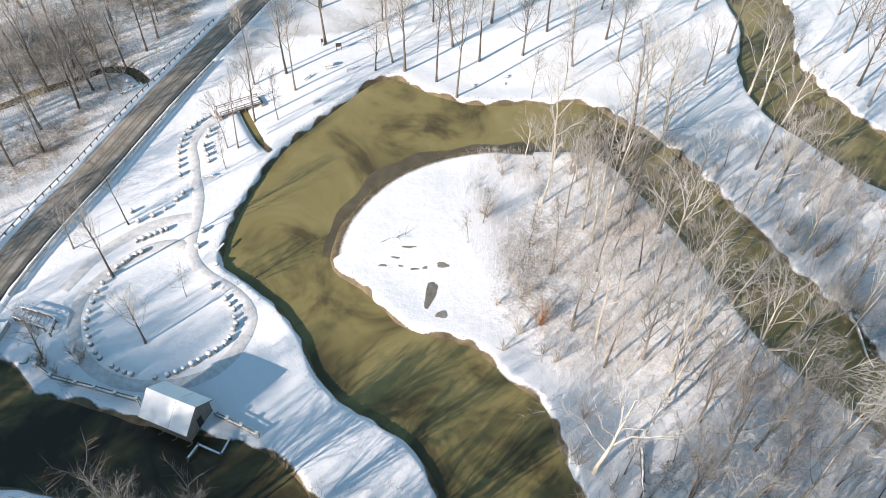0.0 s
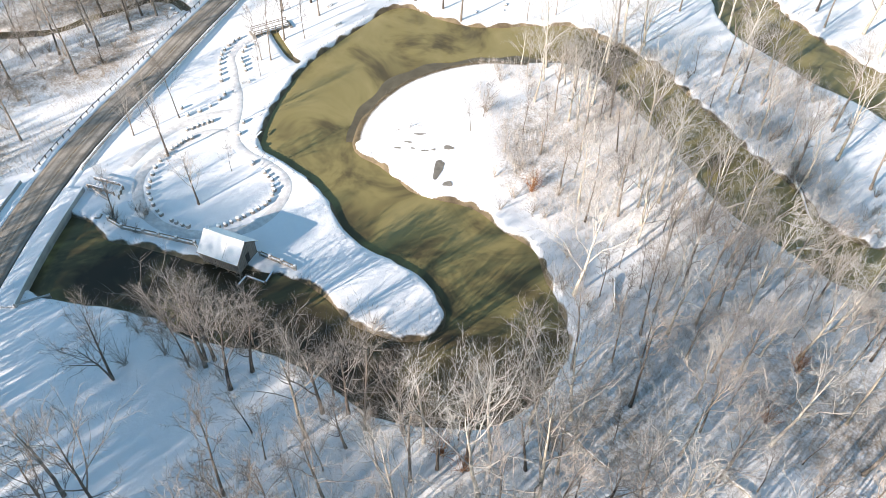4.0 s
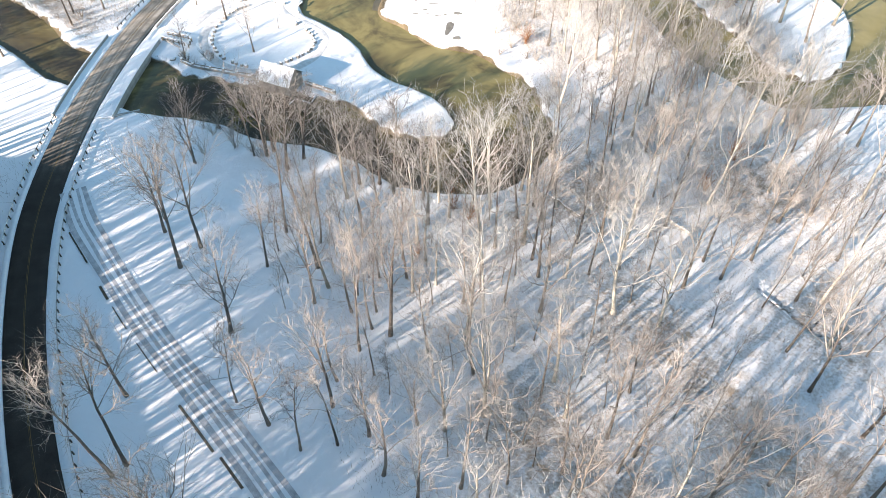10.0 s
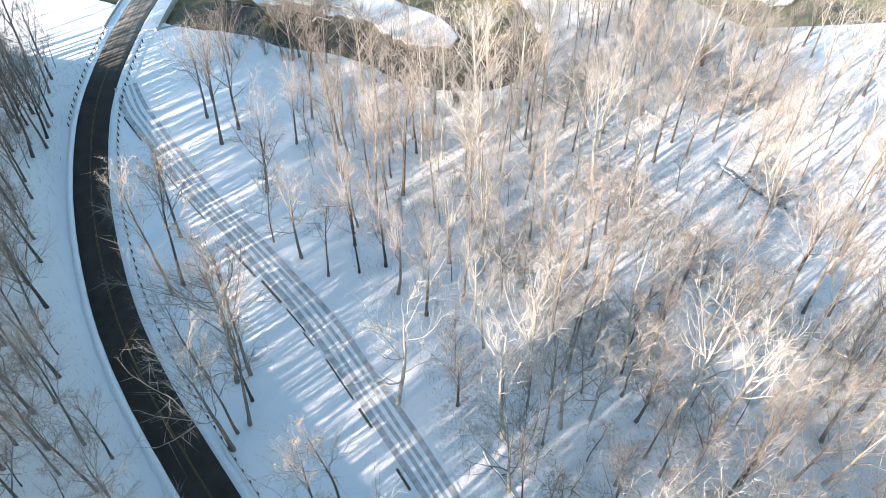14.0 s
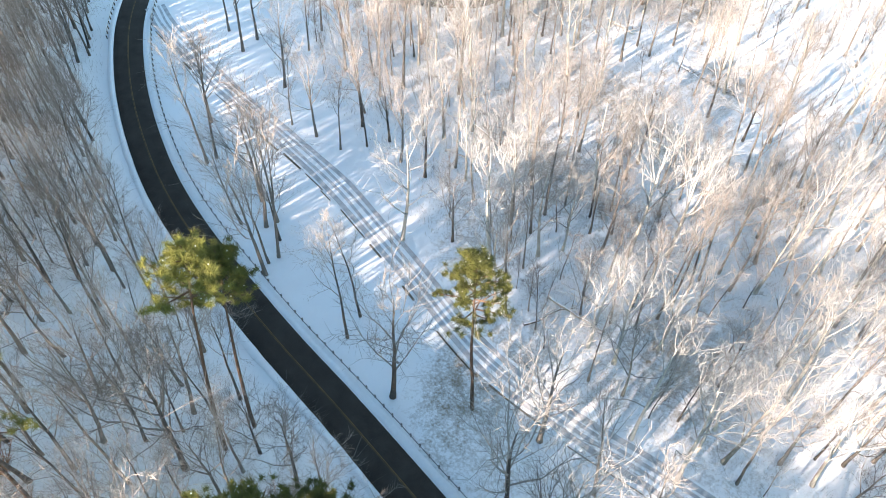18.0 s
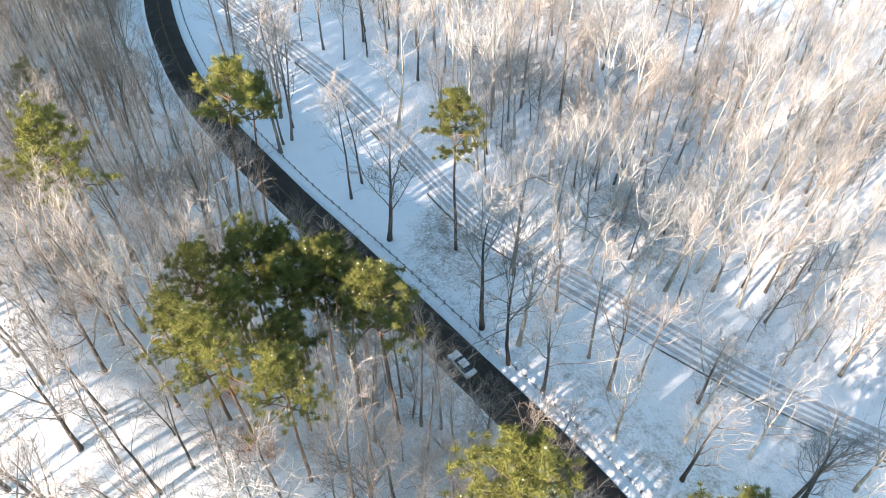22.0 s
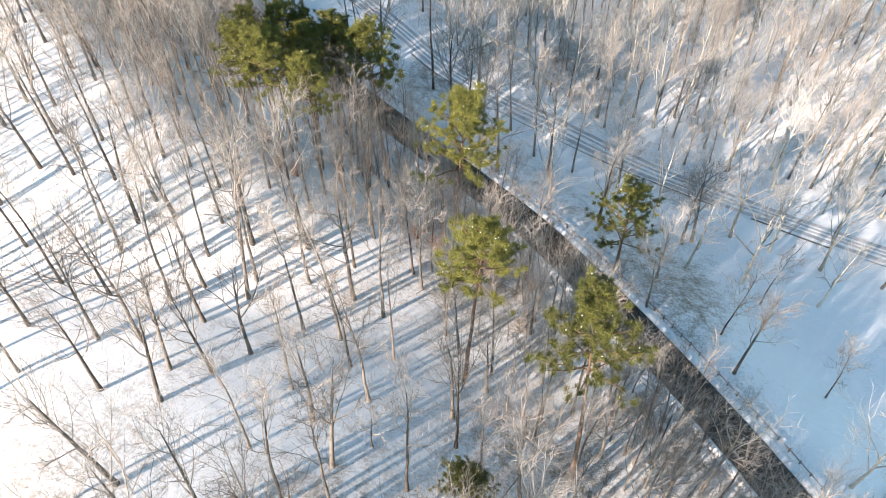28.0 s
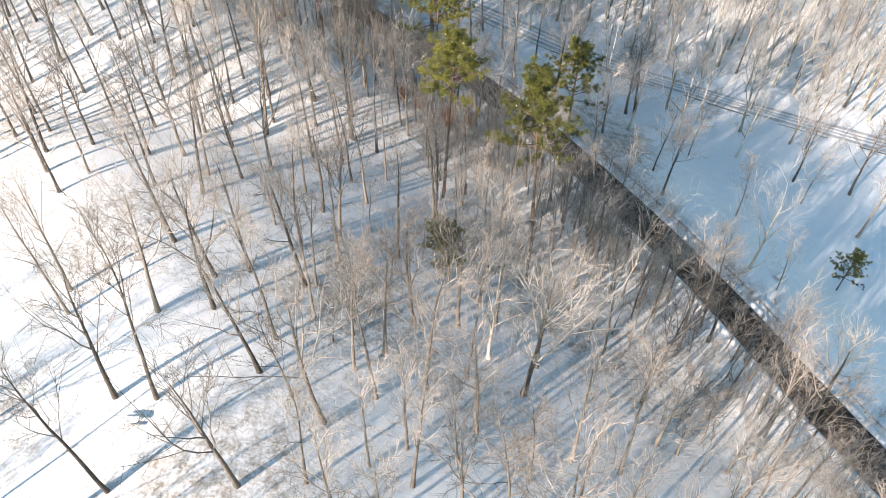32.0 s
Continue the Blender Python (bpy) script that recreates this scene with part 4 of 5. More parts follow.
def brush(name, label, count, box, want, height, material, seed):
    """Thin stems past counting, in one mesh."""
    rng = np.random.default_rng(seed)
    x, y = rng.uniform(box[0], box[1], count * 4), rng.uniform(box[2], box[3], count * 4)
    z, w, c, r, k, side = survey(x, y)
    # in drifts, not evenly
    ok = want(x, y, w, r, k, side) & (w > 0.2) & (r > 4.8) & (k > 3.4) & (wave(x, y, 4.3, 3) + wave(x, y, 11, 1) + rng.normal(0, 0.9, x.shape) > -0.1)
    x, y, z = x[ok][:count], y[ok][:count], z[ok][:count]
    n = len(x)
    q, s, l = rng.uniform(0, 6.28, n), np.abs(rng.normal(0, 0.45, n)), height * rng.uniform(0.35, 1.15, n)
    d = np.stack([np.cos(q) * np.sin(s), np.sin(q) * np.sin(s), np.cos(s)], 1)
    base, tip = np.stack([x, y, z - 0.05], 1), np.stack([x, y, z], 1) + d * l[:, None]
    a = np.cross(d, rng.normal(0, 1, (n, 3)))
    a /= np.linalg.norm(a, axis=1)[:, None]
    b = np.cross(d, a)
    rad = np.where(rng.uniform(0, 1, (n, 1)) < 0.2, 0.035, 0.018)
    ring = [base + rad * (math.cos(t) * a + math.sin(t) * b) for t in (0, 2.09, 4.19)]
    v = np.stack([*ring, tip], 1).reshape(-1, 3)
    i = np.arange(n)[:, None] * 4
    f = np.concatenate([i + [0, 1, 3], i + [1, 2, 3], i + [2, 0, 3]])
    me = mesh(name, v, f.tolist(), material)
    tagged(new(name, me), label, "brush", kind="stuff")


brush("river_brush", "grey-brown brush and dead stems poking through snow", 18000, (-5, 62, 18, 112), lambda x, y, w, r, k, s: (x + 0.45 * y > 38) & (x > -2), 1.7, M["brush"], 61)
brush("wood_brush", "fine bare undergrowth in the snowy wood", 24000, (-25, 110, -100, 40), lambda x, y, w, r, k, s: (s > 0) & (x + 0.6 * y > -30) & (k > 6) & beyond(x, y), 1.5, M["brush"], 62)
brush("hill_brush", "fine bare undergrowth on the snowy hillside", 26000, (-110, 75, -215, 20), lambda x, y, w, r, k, s: (s < 0) & (r < 40), 1.6, M["brush"], 63)
brush("far_brush", "fine bare undergrowth beyond the road", 20000, (-115, -62, 62, 140), lambda x, y, w, r, k, s: (s < 0) & (r < 45), 1.5, M["brush"], 64)
brush("bank_weeds", "dead weeds along the water's edge", 15000, (-70, 80, 18, 126), lambda x, y, w, r, k, s: (w < 1.6), 0.8, M["brush"], 65)
brush("roadside_brush", "dense brown brush beside the road", 9000, (-5, 95, -220, -105), lambda x, y, w, r, k, s: r < np.where(s < 0, 11, 6.2), 2.0, M["brush"], 66)
brush("frosted_brush", "pale brush with snow clinging to its twigs", 18000, (-4, 66, 16, 112), lambda x, y, w, r, k, s: (x + 0.45 * y > 34) & (x > -4) & (w < 26), 1.5, M["frost"], 67)



# ---- small builders ----
class Shape:
    """Corners and faces of one part."""

    def __init__(self):
        self.v, self.f = [], []

    def box(self, x0, x1, y0, y1, z0, z1, taper=0.0):
        b = len(self.v)
        t = taper
        self.v += [(x0, y0, z0), (x1, y0, z0), (x1, y1, z0), (x0, y1, z0), (x0 + t, y0 + t, z1), (x1 - t, y0 + t, z1), (x1 - t, y1 - t, z1), (x0 + t, y1 - t, z1)]
        self.f += [tuple(b + i for i in q) for q in ((3, 2, 1, 0), (4, 5, 6, 7), (0, 1, 5, 4), (1, 2, 6, 5), (2, 3, 7, 6), (3, 0, 4, 7))]
        return self

    def beam(self, a, b, w, h):
        """A square bar between two points."""
        a, b = Vector(a), Vector(b)
        d = (b - a).normalized()
        s = d.cross(Vector((0, 0, 1)) if abs(d.z) < 0.9 else Vector((1, 0, 0))).normalized() * w / 2
        u = s.cross(d).normalized() * h / 2
        i = len(self.v)
        self.v += [tuple(p + q) for p in (a, b) for q in (s + u, s - u, -s - u, -s + u)]
        self.f += [tuple(i + k for k in q) for q in ((0, 1, 2, 3), (7, 6, 5, 4), (0, 4, 5, 1), (1, 5, 6, 2), (2, 6, 7, 3), (3, 7, 4, 0))]
        return self

    def lathe(self, rings, sides=10, wob=0.0, seed=0):
        """A round body from (radius, height) rings, closed above and below."""
        rng = np.random.default_rng(seed)
        k = 1 + rng.uniform(-wob, wob, sides)
        b = len(self.v)
        for r, z in rings:
            self.v += [(r * k[s] * math.cos(6.2832 * s / sides), r * k[s] * math.sin(6.2832 * s / sides), z) for s in range(sides)]
        for i in range(len(rings) - 1):
            for s in range(sides):
                t = (s + 1) % sides
                self.f.append((b + i * sides + s, b + i * sides + t, b + (i + 1) * sides + t, b + (i + 1) * sides + s))
        self.f.append(tuple(b + s for s in range(sides))[::-1])
        self.f.append(tuple(b + (len(rings) - 1) * sides + s for s in range(sides)))
        return self

    def done(self, name, material, bevel=0.0, round_it=False):
        me = mesh(name, self.v, self.f, material, round_it)
        if bevel:
            bm = bmesh.new()
            bm.from_mesh(me)
            bmesh.ops.bevel(bm, geom=bm.edges[:], offset=bevel, segments=1, affect="EDGES")
            bm.to_mesh(me)
            bm.free()
        return me


def offset_line(line, o):
    t = np.gradient(line, axis=0)
    t /= np.hypot(t[:, 0], t[:, 1])[:, None]
    return line + np.stack([-t[:, 1], t[:, 0]], 1) * o


def stepped(line, step):
    """Points and headings at even steps along a line."""
    seg = np.hypot(*np.diff(line, axis=0).T)
    s = np.concatenate([[0], np.cumsum(seg)])
    at = np.arange(0, s[-1], step)
    p = np.stack([np.interp(at, s, line[:, 0]), np.interp(at, s, line[:, 1])], 1)
    d = np.gradient(p, axis=0)
    return p, np.arctan2(d[:, 1], d[:, 0])


# ---- snow thrown up beside the road, and the packed track ----
def berm(name, line, o, width, height, seed, label):
    rng = np.random.default_rng(seed)
    a = offset_line(line, o)
    n = len(a)
    t = np.gradient(a, axis=0)
    t /= np.hypot(t[:, 0], t[:, 1])[:, None]
    nn = np.stack([-t[:, 1], t[:, 0]], 1)
    verts, faces = [], []
    lump = height * (0.55 + 0.45 * rng.uniform(0, 1, n))
    for off_, hh in ((-0.5, -0.12), (-0.22, 0.75), (0.1, 1.0), (0.3, 0.6), (0.5, -0.12)):
        q = a + nn * (off_ * width * (1 + 0.15 * rng.normal(0, 1, n)))[:, None]
        z = survey(q[:, 0], q[:, 1])[0]
        verts += [(x, y, max(zz, 0.0 if abs(o) < 4 else zz) + max(0.02, hh * l)) for (x, y), zz, l in zip(q, z, lump)]
    for c in range(4):
        faces += [(c * n + i, c * n + i + 1, (c + 1) * n + i + 1, (c + 1) * n + i) for i in range(n - 1)]
    tagged(new(name, mesh(name, verts, faces, M["cap"], True)), label, "snow bank", kind="structure")


berm("snow_bank_west", ROAD[10:], -3.55, 1.2, 0.42, 71, "lumpy ploughed snow bank along the road's edge")
berm("snow_bank_east", ROAD[10:], 3.65, 1.3, 0.36, 72, "lumpy ploughed snow bank along the road's edge")

track_mesh = ribbon("track", TRACK, [(-2.5, 0.0), (-1.9, 0.03), (-1.5, 0.05), (-0.9, 0.06), (0, 0.09), (0.9, 0.06), (1.5, 0.05), (1.9, 0.03), (2.5, 0.0)], 0.06, M["cap"], follow=True)
tagged(new("track", track_mesh), "snow-packed track through the wood with wheel marks", "track", kind="structure")
for o, w in ((-1.75, 0.85), (-0.55, 0.55), (0.5, 0.5), (1.65, 0.8)):
    drift = TRACK + (offset_line(TRACK, 1.0) - TRACK) * (0.16 * np.sin(np.arange(len(TRACK)) * 0.13 + 5 * o) + 0.07 * np.sin(np.arange(len(TRACK)) * 0.47 + 3 * o))[:, None]
    rut = ribbon("wheel_mark", drift, [(o - w / 2, 0.0), (o, -0.015), (o + w / 2, 0.0)], 0.155, M["rut"], follow=True)
    tagged(new("wheel_mark", rut), "grey wheel mark pressed into the snow", "wheel mark", kind="structure")
at = 6
while at < len(TRACK) - 20:  # a ragged bare verge on the road's side
    n = pick.randint(3, 9)
    o, w = -2.75 + pick.uniform(-0.2, 0.2), pick.uniform(0.12, 0.4)
    piece = ribbon("verge", TRACK[at:at + n], [(o - w / 2, 0.0), (o, 0.06), (o + w / 2, 0.0)], 0.07, M["litter"], follow=True)
    tagged(new("verge", piece), "dark bare verge along the snowy track", "verge", kind="structure")
    at += n + pick.randint(-1, 3)

# ---- paths of the park ----
LOOP = smooth([(-33, 60.5), (-33, 63.5), (-34.4, 66), (-37.5, 68.5), (-42, 71), (-45, 74), (-46.6, 78), (-47.3, 83), (-48.5, 88), (-50.5, 92.5), (-52, 96.5), (-53.7, 100.5), (-53.7, 104), (-52.3, 107.3), (-50.6, 109.8)], 1.0)
RING = smooth([(-47, 76.6), (-49, 76.8), (-52.3, 75.6), (-56, 71.6), (-58.8, 66.5), (-59, 62.2), (-57.7, 58.6), (-55.5, 55.3), (-52, 52.6), (-48, 51.2), (-44.4, 51), (-40.4, 51.6), (-36.4, 53.6), (-34, 57), (-33, 60.5)], 1.0)
for name, line in (("path_loop", LOOP), ("path_ring", RING), ("path_gate", smooth([(-48, 83), (-52, 81.5), (-56, 78.5), (-60, 73), (-62.5, 66)], 1.0))):
    tagged(new(name, ribbon(name, line, [(-1.0, -0.05), (-0.8, 0.03), (0, 0.05), (0.8, 0.03), (1.0, -0.05)], 0.05, M["path"], follow=True)), "trodden grey footpath cleared through the snow", "footpath", kind="structure")

# ---- round stones with snow caps along the paths ----
stone_me = Shape().lathe([(0.34, -0.15), (0.36, 0.2), (0.34, 0.52), (0.26, 0.58)], 9, 0.1, 1).done("stone", M["stone"])
cap_me = Shape().lathe([(0.33, 0.55), (0.35, 0.62), (0.28, 0.72), (0.12, 0.77)], 9, 0.06, 2).done("cap", M["cap"], round_it=True)


def stones(spots, group):
    for x, y in spots:
        s = pick.uniform(0.85, 1.25)
        e = thing("stone_bollard", Matrix.LocRotScale((x, y, z_at(x, y)), Euler((0, 0, pick.uniform(0, 6))), (s, s, pick.uniform(0.8, 1.1))), "short round stone capped with snow beside the path", "stone", group)
        part("stone", stone_me, e)
        part("snow_cap", cap_me, e)


stones([(-35.4, 63.4), (-34.9, 62.3), (-35, 61.2), (-35.1, 59.8), (-35.5, 58.8), (-36.4, 57.6), (-37.2, 56.7), (-38.3, 55.6), (-39.1, 54.9), (-40.1, 54.1), (-40.9, 53.4), (-41.9, 52.9), (-43.6, 52.4), (-47, 52.6), (-48, 52.8), (-49.2, 53.2), (-50.1, 53.6),
        (-52.3, 54.7), (-53.2, 55.5), (-54.3, 56.7), (-55.2, 58), (-56.1, 59.3), (-37.7, 66.6), (-36.8, 65.7), (-35.9, 64.8), (-40.4, 68.6)], "stones round the lawn")
stones([(-56.6, 60.8), (-56.9, 62.3), (-57.1, 64.1), (-57.3, 66), (-57, 67.7), (-56.5, 69.4), (-56, 71), (-55.4, 72), (-54.8, 73), (-54.1, 73.8), (-53.4, 74.4), (-55, 76.6), (-54.2, 77.2), (-53.4, 77.9), (-52.6, 78.5), (-51.8, 79.1), (-51.2, 79.6)], "stones round the lawn")
stones([(-58.2, 83), (-56.3, 80.9), (-54.4, 82.4), (-52.9, 84.2), (-51.7, 86.5), (-51.2, 88.2), (-53.2, 92.6), (-45, 76.4), (-45.2, 79.8), (-54.6, 96.4), (-55.3, 98.3), (-55.6, 100), (-55.8, 101.7), (-55.8, 103.5), (-55.4, 105.4), (-54.8, 106.9), (-54, 108.1),
        (-54.1, 94.8), (-51.4, 100.6), (-50.9, 99.4), (-50, 98.1), (-49.3, 96.5), (-51.7, 103.1), (-51.7, 104.9)], "stones along the path")

# ---- boathouse on the bank ----
HUT = pose(-38.15, 46.75, 0.15, 0, 0, -17.3)
hut = thing("boathouse", HUT, "grey boarded boathouse with a snow-covered gable roof over the water", "boathouse")
hl, hw, eave, ridge = 3.35, 2.45, 2.45, 4.55
for side_, x0, x1, y0, y1 in (("wall_front", -hl, hl, -hw, -hw + 0.14), ("wall_back", -hl, hl, hw - 0.14, hw)):
    part("wall", Shape().box(x0, x1, y0, y1, -0.1, eave).done(side_, M["tin"], 0.01), hut)
for x in (-hl, hl):
    g = Shape()
    g.v = [(x + s, y, z) for s in (-0.07, 0.07) for y, z in ((-hw, -0.1), (hw, -0.1), (hw, eave), (0, ridge - 0.12), (-hw, eave))]
    g.f = [(0, 1, 2, 3, 4), (9, 8, 7, 6, 5), *[(i, 5 + i, 5 + (i + 1) % 5, (i + 1) % 5) for i in range(5)]]
    part("gable_wall", g.done("gable_wall", M["tin"]), hut)
    for k in range(13):
        y = -hw + 0.38 * k + 0.18
        top_ = eave + (ridge - 0.14 - eave) * (1 - abs(y) / hw)
        part("batten", Shape().box(x + math.copysign(0.075, x) - 0.02, x + math.copysign(0.075, x) + 0.02, y - 0.03, y + 0.03, -0.1, top_ - 0.05).done("batten", M["wood"]), hut)
for k in range(18):
    x = -hl + 0.2 + k * (2 * hl - 0.4) / 17
    part("batten", Shape().box(x - 0.03, x + 0.03, -hw - 0.04, -hw - 0.002, -0.1, eave - 0.05).done("batten", M["wood"]), hut)
for s in (-1, 1):
    r = Shape()
    o = 0.5
    drop = (ridge - eave) / hw * o
    for z, yy in ((0.0, 0), (0.09, 0)):
        r.v += [(-hl - 0.4, 0, ridge + z), (hl + 0.4, 0, ridge + z), (hl + 0.4, s * (hw + o), eave - drop + z), (-hl - 0.4, s * (hw + o), eave - drop + z)]
    r.f = [(0, 1, 2, 3), (7, 6, 5, 4), (0, 4, 5, 1), (1, 5, 6, 2), (2, 6, 7, 3), (3, 7, 4, 0)]
    roof = part("roof", r.done("roof", M["wood"]), hut)
    for a, b in ((-hl - 0.36, 0.86), (0.9, hl + 0.36)):
        c = Shape()
        for z, e in ((0.10, 0.03), (0.24, 0.1)):
            c.v += [(a, s * 0.0, ridge + z + 0.02), (b, s * 0.0, ridge + z + 0.02), (b, s * (hw + o - e), eave - drop + z + 0.03), (a, s * (hw + o - e), eave - drop + z + 0.03)]
        c.f = [(0, 1, 2, 3), (7, 6, 5, 4), (0, 4, 5, 1), (1, 5, 6, 2), (2, 6, 7, 3), (3, 7, 4, 0)]
        part("roof_snow", c.done("roof_snow", M["cap"], 0.02), roof)
part("floor", Shape().box(-hl - 0.1, hl + 0.1, -hw - 0.1, hw + 0.1, -0.28, -0.1).done("floor", M["wood"], 0.01), hut)
for x in (-hl, -1.1, 1.1, hl):
    part("pile", Shape().box(x - 0.12, x + 0.12, -hw - 0.02, -hw + 0.22, -2.2, -0.28).done("pile", M["wood"]), hut)
    part("brace", Shape().beam((x, -hw + 0.1, -1.1), (x, -hw - 0.75, -0.22), 0.12, 0.12).done("brace", M["wood"]), hut)
part("door", Shape().box(hl + 0.08, hl + 0.13, -0.45, 0.5, 0.0, 1.95).done("door", M["sign"], 0.01), hut)

# ---- bank walls with posts on both sides of the boathouse ----
def bank_wall(points, label):
    line = [Vector((x, y, z_at(x, y))) for x, y in points]
    base = min(p.z for p in line)
    e = thing("bank_wall", Matrix.Identity(4), label, "retaining wall", "walls beside the boathouse")
    for a, b in zip(line[:-1], line[1:]):
        part("panel", Shape().beam((a.x, a.y, 0.05), (b.x, b.y, 0.05), 0.32, 1.1).done("panel", M["stone"], 0.02), e)
        part("panel_snow", Shape().beam((a.x, a.y, 0.65), (b.x, b.y, 0.65), 0.36, 0.1).done("panel_snow", M["cap"], 0.02), e)
        part("top_rail", Shape().beam((a.x, a.y, 0.95), (b.x, b.y, 0.95), 0.12, 0.12).done("top_rail", M["wood"]), e)
    for p in line:
        post = part("post", Shape().box(p.x - 0.22, p.x + 0.22, p.y - 0.22, p.y + 0.22, -0.6, 1.1).done("post", M["concrete"], 0.02), e)
        part("snow_cap", Shape().box(p.x - 0.25, p.x + 0.25, p.y - 0.25, p.y + 0.25, 1.1, 1.26, 0.06).done("snow_cap", M["cap"], 0.02), post)


bank_wall([(-60.2, 52.4), (-57.4, 50.9), (-53.5, 50.2), (-50.7, 49.7), (-47.6, 49.1), (-44.4, 48.5), (-42.6, 46.2)], "low stone bank wall with snow-capped posts above the river")
bank_wall([(-33.4, 47.4), (-31.6, 46.7), (-29.5, 45.9), (-27.2, 44.9)], "low stone bank wall with snow-capped posts above the river")
dock = thing("boat_slip", Matrix.Identity(4), "snow-dusted timber frame of a boat slip in the water", "dock")
for a, b in (((-34.7, 43.3), (-31.4, 42.2)), ((-31.4, 42.2), (-30.5, 46)), ((-34.7, 43.3), (-35.5, 41.2))):
    beam = part("beam", Shape().beam((*a, -0.45), (*b, -0.45), 0.3, 0.24).done("beam", M["wood"]), dock)
    part("beam_snow", Shape().beam((*a, -0.29), (*b, -0.29), 0.26, 0.08).done("beam_snow", M["cap"], 0.02), beam)
for x, y in ((-34.7, 43.3), (-31.4, 42.2), (-35.5, 41.2)):
    part("pile", Shape().lathe([(0.14, -2.0), (0.14, -0.1), (0.1, -0.02)], 8).done("pile", M["wood"]), dock, pose(x, y, 0))

# ---- railing and steps by the bridge ----
def railing(points, height, label, group, step=1.8, beams=(0.5, 1.0), mat="wood", snow=True, thick=0.12):
    line = np.array(points, float)
    seg = np.hypot(*np.diff(line, axis=0).T)
    s = np.concatenate([[0], np.cumsum(seg)])
    n = max(2, int(s[-1] / step) + 1)
    at = np.linspace(0, s[-1], n)
    p = [(np.interp(a, s, line[:, 0]), np.interp(a, s, line[:, 1])) for a in at]
    p = [(x, y, z_at(x, y)) for x, y in p]
    e = thing("railing", Matrix.Identity(4), label, "railing", group)
    me = Shape().box(-thick * 0.7, thick * 0.7, -thick * 0.7, thick * 0.7, -0.4, height).done("post", M[mat])
    cap = Shape().box(-thick, thick, -thick, thick, height, height + 0.1, 0.03).done("snow_cap", M["cap"])
    for x, y, z in p:
        q = part("post", me, e, pose(x, y, z))
        if snow:
            part("snow_cap", cap, q)
    for a, b in zip(p[:-1], p[1:]):
        for h in beams:
            r = part("rail", Shape().beam((a[0], a[1], a[2] + height * h - 0.06), (b[0], b[1], b[2] + height * h - 0.06), thick * 0.6, thick * 1.3).done("rail", M[mat]), e)
        if snow:
            part("rail_snow", Shape().beam((a[0], a[1], a[2] + height * beams[-1] + 0.05), (b[0], b[1], b[2] + height * beams[-1] + 0.05), thick, 0.08).done("rail_snow", M["cap"]), e)
    return e


railing([(-66.4, 61.6), (-60.8, 60.4), (-60.6, 57.6)], 1.0, "wooden railing with snow on it above the river steps", "railings by the bridge", 1.1)
railing([(-67, 59.8), (-61.8, 58.4)], 1.0, "wooden railing with snow on it above the river steps", "railings by the bridge", 1.1)
steps = thing("bank_steps", Matrix.Identity(4), "timber steps with snow leading down the river bank", "steps")
for i in range(8):
    x, y = -66.4 + 0.68 * i, 60.9 - 0.15 * i
    part("tread", Shape().box(x - 0.3, x + 0.3, y - 0.75, y + 0.75, -0.5, z_at(x, y) + 0.24 - 0.0 * i).done("tread", M["cap"], 0.015), steps)
railing(offset_line(ROAD, 3.95)[(ROAD[:, 1] < 127) & (ROAD[:, 1] > 63)][::2], 0.85, "wooden rail fence with snow on it beside the road", "rails beside the road", 2.4, (0.55, 0.95), "concrete", True, 0.16)

# ---- guard rails ----
def guardrail(line, label, step=1.905):
    p, yaw = stepped(line, step)
    z = survey(p[:, 0], p[:, 1])[0]
    e = thing("guardrail", Matrix.Identity(4), label, "guardrail", "guardrails of the road")
    post = Shape().box(-0.07, 0.07, -0.09, 0.09, -0.6, 0.78).done("post", M["rust_wood"])
    for (x, y), a, b in zip(p, yaw, z):
        part("post", post, e, Matrix.Translation((x, y, b)) @ Matrix.Rotation(a, 4, "Z"))
    n = offset_line(p, 0.0)
    t = np.stack([np.cos(yaw), np.sin(yaw)], 1)
    nn = np.stack([-t[:, 1], t[:, 0]], 1)
    verts, faces = [], []
    prof = ((-0.10, 0.76), (-0.16, 0.70), (-0.10, 0.62), (-0.16, 0.54), (-0.10, 0.48))
    for o, h in prof:
        q = p + nn * o
        verts += [(x, y, zz + h) for (x, y), zz in zip(q, z)]
    L = len(p)
    for c in range(4):
        faces += [(c * L + i, c * L + i + 1, (c + 1) * L + i + 1, (c + 1) * L + i) for i in range(L - 1)]
    part("beam", mesh("beam", verts, faces, M["steel"]), e)


guardrail(offset_line(ROAD, 4.75)[(ROAD[:, 1] < 30) & (ROAD[:, 1] > -235)], "galvanised steel guardrail on short posts in roadside snow")
guardrail(offset_line(ROAD, -4.1)[(ROAD[:, 1] < 140) & (ROAD[:, 1] > 61)], "galvanised steel guardrail on short posts in roadside snow")
guardrail(offset_line(ROAD, -4.3)[(ROAD[:, 1] < 34) & (ROAD[:, 1] > 0)], "galvanised steel guardrail on short posts in roadside snow")

# ---- road bridge ----
span = ROAD[(ROAD[:, 1] < 61) & (ROAD[:, 1] > 33)]
bridge = thing("road_bridge", Matrix.Identity(4), "concrete road bridge over the river with snowy shoulders", "bridge")


